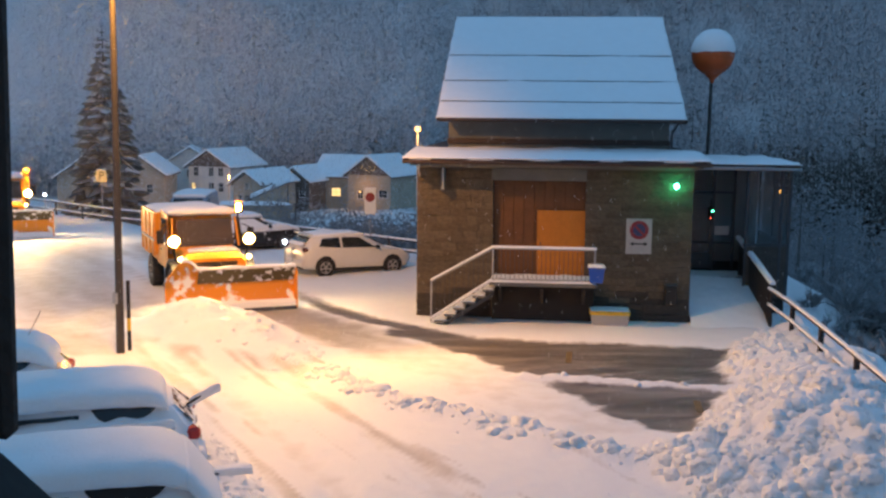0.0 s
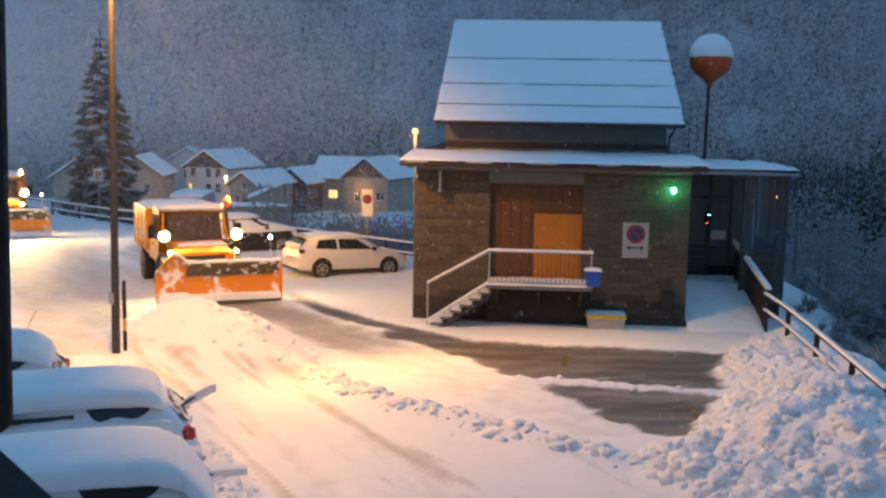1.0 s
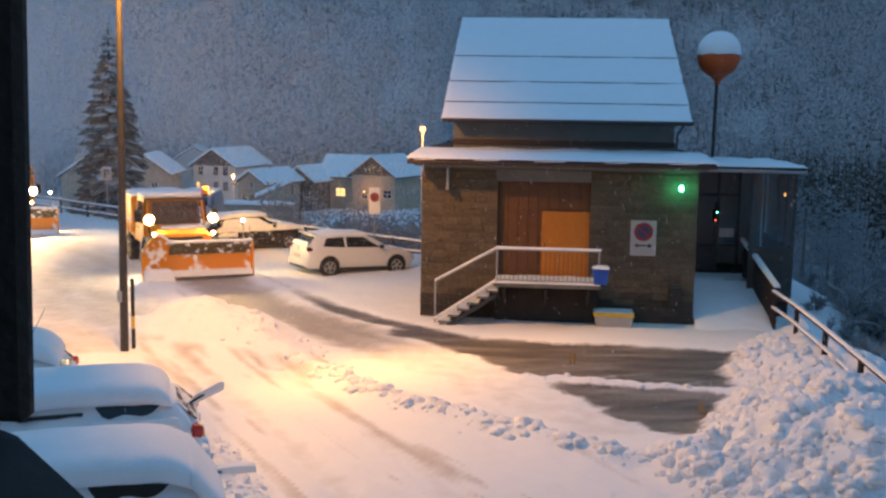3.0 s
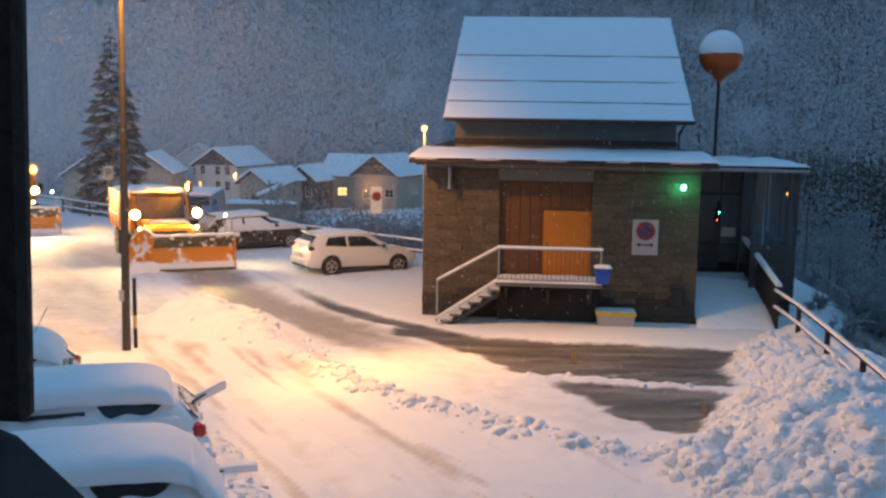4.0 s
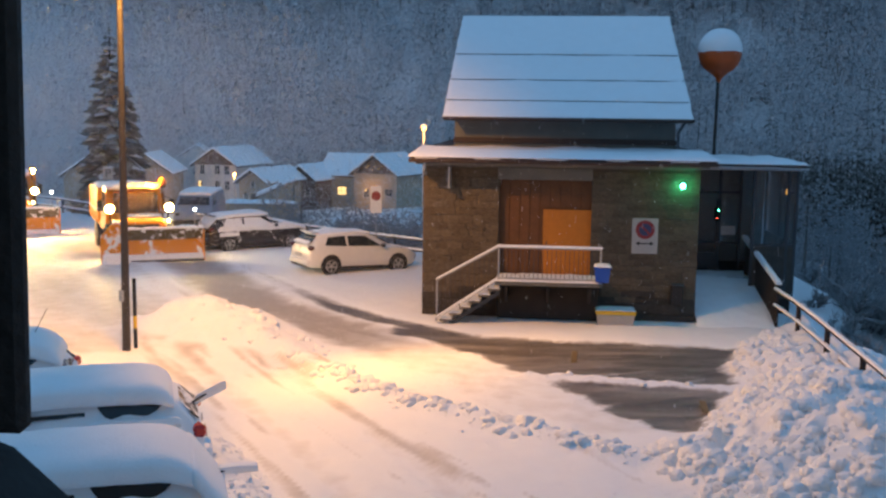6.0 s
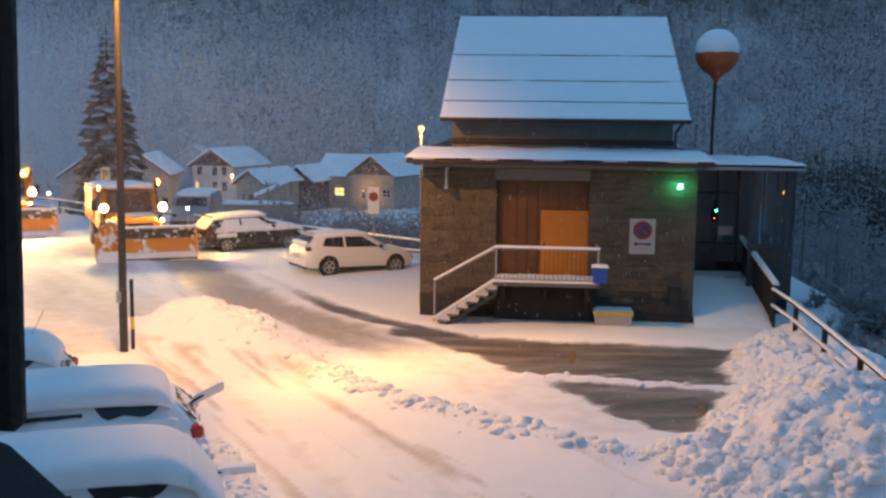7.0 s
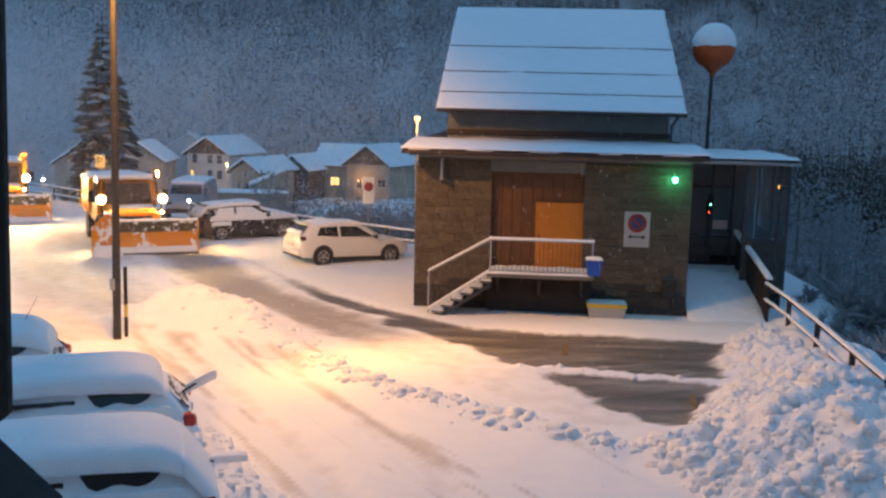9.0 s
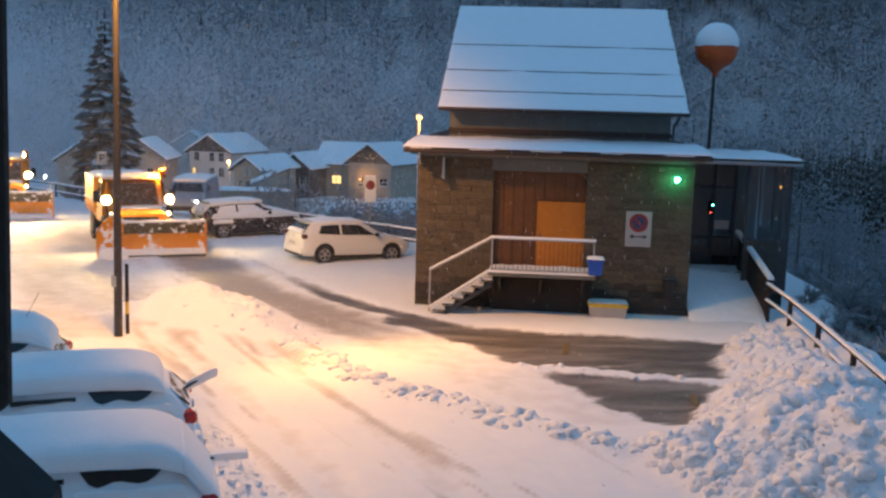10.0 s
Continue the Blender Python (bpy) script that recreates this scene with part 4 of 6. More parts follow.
BACKFENCE = [(-29, 59), (-24.5, 56), (-20.3, 52.6), (-18.2, 50.6), (-16, 48.7), (-13.5, 47), (-11, 45.4), (-8.5, 43.6), (-6, 41.8), (-3.9, 40), (-2.2, 38.6), (-0.6, 37.2)]
pf = thing("parking_fence", pose(-11, 45.4, 0), "low snow-topped fence round the parking area", "fence")
o = Vector((-11, 45.4, 0))
for x, y in BACKFENCE:
    part("post", Mesh().box(Vector((x, y, 0.3)) - o, (0.1, 0.1, 0.95), b=0.015), DARKSTEEL, pf)
for (ax, ay), (bx, by) in zip(BACKFENCE, BACKFENCE[1:]):
    for z in (0.72, 0.32):
        part("rail", Mesh().rod(Vector((ax, ay, z)) - o, Vector((bx, by, z)) - o, 0.04, n=8), DARKSTEEL, pf)
        part("snow", Mesh().loft([[Vector((x + dx, y, z + dz)) - o for dx, dz in ((-0.05, 0.03), (-0.035, 0.1), (0.035, 0.1), (0.05, 0.03))] for x, y in ((ax, ay), (bx, by))]), FLUFF, pf)


# ---- vehicles ----

def crusted(name, paint, cover, scale=3.0):
    """Paint or glass with snow stuck on it in patches."""
    m = bpy.data.materials.new(name)
    m.use_nodes = True
    n, l = m.node_tree.nodes, m.node_tree.links
    b = n["Principled BSDF"]
    tc, t, t2, r, mx = n.new("ShaderNodeTexCoord"), n.new("ShaderNodeTexNoise"), n.new("ShaderNodeTexNoise"), n.new("ShaderNodeMapRange"), n.new("ShaderNodeMix")
    t.inputs["Scale"].default_value, t.inputs["Detail"].default_value = scale, 6
    t2.inputs["Scale"].default_value = 40
    l.new(tc.outputs["Object"], t.inputs["Vector"])
    l.new(tc.outputs["Object"], t2.inputs["Vector"])
    r.inputs["From Min"].default_value, r.inputs["From Max"].default_value = 0.98 - cover, 1.04 - cover
    l.new(t.outputs["Fac"], r.inputs["Value"])
    mx.data_type = "RGBA"
    l.new(r.outputs["Result"], mx.inputs["Factor"])
    mx.inputs["A"].default_value, mx.inputs["B"].default_value = (*paint, 1), (0.86, 0.88, 0.9, 1)
    l.new(mx.outputs["Result"], b.inputs["Base Color"])
    rr = n.new("ShaderNodeMapRange")
    rr.inputs["To Min"].default_value, rr.inputs["To Max"].default_value = 0.25, 0.8
    l.new(r.outputs["Result"], rr.inputs["Value"])
    l.new(rr.outputs["Result"], b.inputs["Roughness"])
    s = n.new("ShaderNodeMath")
    s.operation = "MULTIPLY_ADD"
    s.inputs[1].default_value = 0.15
    l.new(t2.outputs["Fac"], s.inputs[0])
    l.new(r.outputs["Result"], s.inputs[2])
    bp = n.new("ShaderNodeBump")
    bp.inputs["Strength"].default_value, bp.inputs["Distance"].default_value = 0.7, 0.02
    l.new(s.outputs[0], bp.inputs["Height"])
    l.new(bp.outputs["Normal"], b.inputs["Normal"])
    return m


SNOWYPAINT = crusted("snow_crusted_silver_paint", (0.42, 0.44, 0.46), 0.8, 1.3)
SNOWYGLASS = crusted("half_snowed_glass", (0.02, 0.024, 0.028), 0.5, 5)
SNOWYDARK = crusted("snow_flecked_dark_paint", (0.028, 0.026, 0.026), 0.36, 5.0)
COVEREDGLASS = crusted("snow_covered_glass", (0.03, 0.034, 0.038), 0.82, 4)
BLADE = crusted("snow_smeared_orange_blade", (0.72, 0.27, 0.02), 0.42, 2.4)
BLADETOP = crusted("snow_dusted_rubber_lip", (0.12, 0.1, 0.05), 0.42, 5)


def section(x, low, belt, top, wb, wt):
    half = [(wb * 0.86, low), (wb * 0.98, low + 0.12), (wb, (low + belt) / 2 + 0.05), (wb * 0.965, belt), (wt + 0.02, top - 0.07), (wt * 0.86, top - 0.012), (wt * 0.4, top)]
    return [(x, y, z) for y, z in half] + [(x, -y, z) for y, z in reversed(half)]


def wheel_on(parent, x, y, r, width=0.2, spokes=5, dark=False):
    m = Matrix.Translation((x, y, r)) @ pose(0, 0, 0, 90)
    w = part("wheel", Mesh().lathe([(r * 0.62, -width / 2), (r * 0.94, -width / 2), (r, -width * 0.32), (r, width * 0.32), (r * 0.94, width / 2), (r * 0.62, width / 2)], 28, m), BLACK, parent, smooth=True)
    s = 1 if y < 0 else -1
    hub = Mesh()
    hub.lathe([(r * 0.63, -0.02), (r * 0.63, 0.02)], 24, Matrix.Translation((x, y, r)) @ pose(0, 0, 0, 90))
    part("rim_bed", hub, BLACK, w)
    rim = Mesh()
    ycap = y - s * (width / 2 + 0.004)
    for k in range(spokes):
        a = 2 * math.pi * k / spokes + 0.3
        rim.box((0, 0, 0), (r * 0.6, 0.03, r * 0.15), m=Matrix.Translation((x, ycap, r)) @ pose(0, 0, 0, 0, math.degrees(a)) @ pose(r * 0.31, 0, 0), b=0.01)
    rim.lathe([(r * 0.13, -0.02), (r * 0.11, 0.02)], 14, Matrix.Translation((x, ycap, r)) @ pose(0, 0, 0, 90))
    ringm = Matrix.Translation((x, ycap, r)) @ pose(0, 0, 0, 90)
    n = 28
    vs = [ringm @ Vector((rr * math.cos(2 * math.pi * i / n), rr * math.sin(2 * math.pi * i / n), zz)) for rr, zz in ((r * 0.57, -0.015), (r * 0.65, -0.015), (r * 0.65, 0.015), (r * 0.57, 0.015)) for i in range(n)]
    rim.add(vs, [(j * n + i, j * n + (i + 1) % n, ((j + 1) % 4) * n + (i + 1) % n, ((j + 1) % 4) * n + i) for j in range(4) for i in range(n)])
    part("rim", rim, DARKSTEEL if dark else RIM, w)
    return w


def snow_lid(x0, x1, w, zbase, thick, seed, crown=0.0, nx=36, ny=20, end=0.1):
    """A loaf of snow with rounded sides; zbase may be a function of x."""
    base = zbase if callable(zbase) else (lambda x: zbase)
    rings = []
    for i in range(nx + 1):
        s = -1 + 2 * i / nx
        x = (x0 + x1) / 2 + (x1 - x0) / 2 * math.copysign(abs(s) ** 0.8, s)
        e = max(0.0, 1 - abs(s) ** 5) ** 0.5 * (1 - end) + end
        ring = []
        for j in range(ny):
            a = 2 * math.pi * j / ny
            c, sn = math.cos(a), math.sin(a)
            y = w * (0.92 + 0.08 * e) * math.copysign(abs(c) ** 0.45, c)
            up = math.copysign(abs(sn) ** 0.55, sn)
            wob = 0.035 * noise.noise((x * 1.1 + seed, y * 1.1, sn)) + 0.012 * noise.noise((x * 4, y * 4, seed + sn))
            z = base(x) + (thick * e * up + crown * (1 - (y / w) ** 2) if up > 0 else 0.1 * up) + wob
            ring.append((x, y + wob, z))
        rings.append(ring)
    return Mesh().loft(rings)


def side_panel(outline, belt, top, wb, wt, side, off=0.008, thick=0.02):
    """A pane on the car's side: outline in x and z, laid on the slanting side."""
    y = lambda z: wb * 0.965 + (wt + 0.02 - wb * 0.965) * (z - belt) / (top - 0.07 - belt)
    return Mesh().loft([[(x, side * (y(z) + o), z) for x, z in outline] for o in (off - thick, off)])


def car(m, label, paint, glass, style, snow, group="", aerial=False, wiper=False):
    """A hatchback or an estate; front towards +x, wheels on z = 0."""
    t = thing("car", m, label, "car", group)
    tall = 0.14 if style == "suv" else 0.0
    roof = 1.44 + tall
    W = 0.89
    st = [(-2.08, 0.42, 0.62, 0.68, 0.7, 0.6), (-2.05, 0.3, 0.85, 0.95, 0.8, 0.7), (-1.98, 0.26, 0.94, 1.02, 0.85, 0.74), (-1.72, 0.24, 0.95, roof - 0.1, 0.88, 0.58), (-1.5, 0.22, 0.95, roof - 0.03, W, 0.6), (-0.7, 0.2, 0.94, roof, W, 0.62), (0.05, 0.2, 0.93, roof - 0.03, W, 0.61), (0.5, 0.2, 0.92, roof - 0.16, W, 0.58), (1.08, 0.2, 0.9, 0.98 + tall * 0.6, W, 0.66), (1.6, 0.22, 0.84, 0.88 + tall * 0.6, 0.86, 0.66), (1.95, 0.26, 0.72, 0.76 + tall * 0.5, 0.8, 0.62), (2.12, 0.4, 0.58, 0.62 + tall * 0.5, 0.66, 0.55)]
    part("body", Mesh().loft([section(*s) for s in st]), paint, t, smooth=50)
    for side in (-1, 1):
        args = (0.94, roof, W, 0.61, side)
        if snow == "deep":
            wavy = lambda x, k: 0.018 * math.sin(5 * x + k) + 0.012 * math.sin(13 * x + 2 * k)
            xr, xf = np.linspace(-1.5, -0.62, 11), np.linspace(-0.45, 0.4, 9)
            low = lambda x: 1.33 - max(0.01, (0.15 - 1.6 * wavy(x, 1)) * (1 - abs((x + 1.06) / 0.44) ** 5))
            lay = lambda x, z, o: (x, side * (W * 0.965 + (0.63 - W * 0.965) * (z - 0.94) / (roof - 1.01) + o), z)
            part("rear_side_window", Mesh().loft([[lay(x, low(x), -0.02), lay(x, low(x), 0.012), lay(x, 1.34, 0.012), lay(x, 1.34, -0.02)] for x in xr]), GLASS, t)
            part("front_side_window", Mesh().loft([[lay(x, 1.22 + wavy(x, 3) * 0.6, -0.02), lay(x, 1.22 + wavy(x, 3) * 0.6, 0.012), lay(x, 1.27 - 0.02 * x, 0.012), lay(x, 1.27 - 0.02 * x, -0.02)] for x in xf]), GLASS, t)
            part("window_crust", snow_lid(-1.75, -0.55, 0.05, 1.12, 0.06, 61 + side, nx=24, ny=10), FLUFF, t, smooth=60).matrix_basis = pose(0, side * 0.83, 0)
        else:
            part("rear_side_window", side_panel([(-1.52, 1.02), (-0.72, 0.98), (-0.72, roof - 0.12), (-1.36, roof - 0.16)], *args), glass, t)
            part("front_side_window", side_panel([(-0.64, 0.98), (0.62, 0.97), (0.05, roof - 0.13), (-0.64, roof - 0.12)], *args), glass, t)
        part("door_handle", Mesh().box((-0.5, side * (W + 0.0), 0.82), (0.2, 0.03, 0.035), b=0.01), paint, t)
        part("mirror", Mesh().box((0.62, side * (W + 0.1), 1.0), (0.12, 0.2, 0.13), b=0.04), BLACK, t)
        part("tail_light", Mesh().box((-1.98, side * 0.7, 0.92), (0.2, 0.28, 0.18 if snow == "deep" else 0.15), rz=side * 16, b=0.04), TAIL if snow == "deep" else DARKTAIL, t)
        part("sill", Mesh().box((0, side * 0.86, 0.24), (2.0, 0.06, 0.1), b=0.02), BLACK, t)
        for x in (-1.3, 1.28):
            part("wheel_arch", Mesh().lathe([(0.37, -0.03), (0.37, 0.03)], 24, Matrix.Translation((x, side * (W - 0.012), 0.34)) @ pose(0, 0, 0, 90)), BLACK, t)
            wheel_on(t, x, side * (W - 0.08), 0.315)
    part("rear_window", Mesh().loft([[(x, y, z) for x, y, z in ((-2.0 + o, -0.62, 1.06), (-2.0 + o, 0.62, 1.06), (-1.735 + o, 0.52, roof - 0.13), (-1.735 + o, -0.52, roof - 0.13))] for o in (-0.012, 0.01)]), glass, t)
    part("windscreen", Mesh().loft([[(x, y, z) for x, y, z in ((1.0 + o, -0.62, 1.0 + tall * 0.5), (1.0 + o, 0.62, 1.0 + tall * 0.5), (0.48 + o, 0.54, roof - 0.17), (0.48 + o, -0.54, roof - 0.17))] for o in (0.03, 0.06)]), glass, t)
    part("rear_bumper", Mesh().box((-2.06, 0, 0.42), (0.16, 1.5, 0.24), b=0.05), paint, t)
    part("number_plate", Mesh().box((-2.13, 0, 0.66), (0.02, 0.5, 0.12), b=0.004), SIGNWHITE, t)
    part("diffuser", Mesh().box((-2.05, 0, 0.29), (0.14, 1.3, 0.1), b=0.02), BLACK, t)
    if snow != "deep":
        part("spoiler", Mesh().box((-1.74, 0, roof - 0.04), (0.24, 1.1, 0.04), b=0.015), paint, t)
    part("rear_badge", Mesh().lathe([(0.06, -0.01), (0.06, 0.01)], 16, Matrix.Translation((-2.08, 0, 0.9)) @ pose(0, 0, 0, 0, 90)), RIM, t)
    if snow == "thin":
        part("roof_snow", snow_lid(-1.72, 0.3, 0.6, lambda x: roof - 0.02 - 0.02 * x * x, 0.05, 3), FLUFF, t, smooth=60)
        part("rear_snow", Mesh().loft([[(x, y, z) for x, y, z in ((-2.06 + o, -0.6, 1.04), (-2.06 + o, 0.6, 1.04), (-1.93 + o, 0.55, 1.14), (-1.93 + o, -0.55, 1.14))] for o in (-0.03, 0.05)]), FLUFF, t)
        part("bonnet_snow", snow_lid(1.12, 1.9, 0.6, lambda x: 0.98 - (x - 1.08) * 0.22, 0.03, 5), FLUFF, t, smooth=60)
    if snow == "patchy":
        part("roof_snow", snow_lid(-1.7, 0.45, 0.68, lambda x: roof - 0.03 - 0.03 * x * x, 0.13, 8), FLUFF, t, smooth=60)
        for side in (-1, 1):
            part("belt_snow", snow_lid(-1.75, 1.6, 0.06, 0.9, 0.16, 70 + side, nx=30, ny=10), FLUFF, t, smooth=60).matrix_basis = pose(0, side * 0.84, 0)
            part("arch_snow", snow_lid(-1.7, -0.9, 0.05, 0.72, 0.06, 72 + side, nx=16, ny=10), FLUFF, t, smooth=60).matrix_basis = pose(0, side * 0.88, 0)
        part("bonnet_snow", snow_lid(1.0, 2.05, 0.74, lambda x: 1.04 - (x - 1.05) * 0.25, 0.12, 9), FLUFF, t, smooth=60)
        part("windscreen_snow", snow_lid(0.4, 1.15, 0.62, lambda x: roof - 0.17 - (x - 0.45) * 0.72, 0.1, 11), FLUFF, t, smooth=60)
        part("hatch_snow", snow_lid(-2.06, -1.66, 0.64, lambda x: 1.05 + (x + 2.02) * 0.95, 0.1, 10), FLUFF, t, smooth=60)
    if snow == "deep":
        part("roof_snow", snow_lid(-1.66 if wiper is True else -1.88, 1.0, 0.78, lambda x: roof - 0.03 * (x + 0.5) ** 2 - 0.14 * max(0, (-1.25 - x) / 0.6) ** 2, 0.25, 14, nx=48, ny=28), FLUFF, t, "thick rounded cushion of snow", smooth=70)
        part("bonnet_snow", snow_lid(0.8, 2.15, 0.84, lambda x: 1.0 - (x - 1.0) * 0.2, 0.25, 15), FLUFF, t, smooth=70)
        for side in (-1, 1):
            part("side_snow", snow_lid(-1.98, 1.9, 0.07, 0.8, 0.16, 16 + side, nx=44, ny=12), FLUFF, t, smooth=70).matrix_basis = pose(0, side * 0.885, 0)
        part("bumper_snow", snow_lid(-2.2, -1.96, 0.7, 0.53, 0.14, 19, nx=10), FLUFF, t, smooth=70)
        if wiper == "flat":
            part("hatch_snow", snow_lid(-2.16, -1.7, 0.8, lambda x: 0.82 + (x + 2.12) * 1.3, 0.2, 26, nx=20), FLUFF, t, smooth=70)
            arm = part("rear_wiper", Mesh().rod((-1.95, -0.3, 1.02), (-2.42, -0.42, 1.06), 0.016), BLACK, t)
            part("snow", snow_lid(-2.56, -2.08, 0.06, 1.07, 0.05, 24, nx=12, ny=8), FLUFF, arm, smooth=60).matrix_basis = pose(0, -0.4, 0)
        elif wiper:
            arm = part("rear_wiper", Mesh().rod((-1.95, -0.05, 1.12), (-2.46, -0.2, 1.36), 0.016), BLACK, t)
            part("snow", snow_lid(-2.46, -1.98, 0.028, lambda x: 1.14 - (x + 1.95) * 0.46, 0.045, 23, nx=12, ny=8), FLUFF, arm, smooth=60).matrix_basis = pose(0, -0.12, 0)
        if aerial:
            part("aerial", Mesh().rod((-1.3, 0, roof), (-1.62, 0.02, roof + 0.62), 0.006, n=6), BLACK, t)
    return t


def on_ground(x, y, rz, dz=0.0):
    return pose(x, y, dz, rz=rz)


car(on_ground(-5.75, 14.3, 197, -0.02), "parked silver hatchback under a thick cushion of snow", SNOWYPAINT, SNOWYGLASS, "hatch", "deep", "snowed-in parked cars", wiper=True)
car(on_ground(-4.75, 11.2, 197, 0.0), "parked silver hatchback buried under deep snow", SNOWYPAINT, SNOWYGLASS, "hatch", "deep", "snowed-in parked cars", wiper="flat")
car(on_ground(-8.6, 16.9, 197, -0.04), "parked hatchback with deep snow and a roof aerial", SNOWYPAINT, SNOWYGLASS, "hatch", "deep", "snowed-in parked cars", True)
gx0, gy0, ga = -4.13, 34.1, 32
ca, sa = math.cos(radians(ga)), math.sin(radians(ga))
car(on_ground(gx0 + 1.3 * ca - 0.81 * sa * 1.0, gy0 + 1.3 * sa + 0.81 * ca, ga, -0.09) @ pose(0, 0, 0, 0, 2), "white hatchback with dark windows and thin roof snow", CARWHITE, GLASS, "hatch", "thin")
gx0, gy0, ga = -8.75, 39.5, 33
ca, sa = math.cos(radians(ga)), math.sin(radians(ga))
car(on_ground(gx0 + 1.3 * ca - 0.81 * sa, gy0 + 1.3 * sa + 0.81 * ca, ga, -0.06), "dark hatchback plastered with patchy snow", SNOWYDARK, COVEREDGLASS, "hatch", "patchy")

# pale van behind the parked cars
van = thing("van", pose(-12.0, 48.0, -0.08, rz=-85), "pale blue van with snow on its roof", "van")
part("body", Mesh().loft([section(*s) for s in [(-2.4, 0.5, 1.05, 1.62, 0.85, 0.75), (-2.3, 0.35, 1.05, 1.7, 0.92, 0.8), (0.7, 0.35, 1.05, 1.72, 0.92, 0.8), (1.2, 0.35, 1.05, 1.6, 0.92, 0.76), (1.75, 0.35, 1.08, 1.2, 0.9, 0.78), (2.25, 0.4, 0.9, 0.98, 0.84, 0.7), (2.36, 0.5, 0.7, 0.75, 0.75, 0.6)]]), VANBLUE, van, smooth=50)
part("windscreen", Mesh().loft([[(1.76 + o, -0.72, 1.22), (1.76 + o, 0.72, 1.22), (1.27 + o, 0.66, 1.57), (1.27 + o, -0.66, 1.57)] for o in (0.01, 0.05)]), GLASS, van)
for side in (-1, 1):
    part("side_window", side_panel([(0.5, 1.2), (1.5, 1.2), (1.15, 1.5), (0.5, 1.55)], 1.05, 1.72, 0.92, 0.8, side), GLASS, van)
    for x in (-1.5, 1.55):
        wheel_on(van, x, side * 0.84, 0.33)
    part("headlamp", Mesh().box((2.25, side * 0.62, 0.82), (0.16, 0.26, 0.16), b=0.04), GLASS, van)
part("roof_snow", snow_lid(-2.3, 1.1, 0.8, 1.7, 0.1, 30), FLUFF, van, smooth=60)
part("bumper", Mesh().box((2.3, 0, 0.5), (0.2, 1.6, 0.22), b=0.05), BLACK, van)


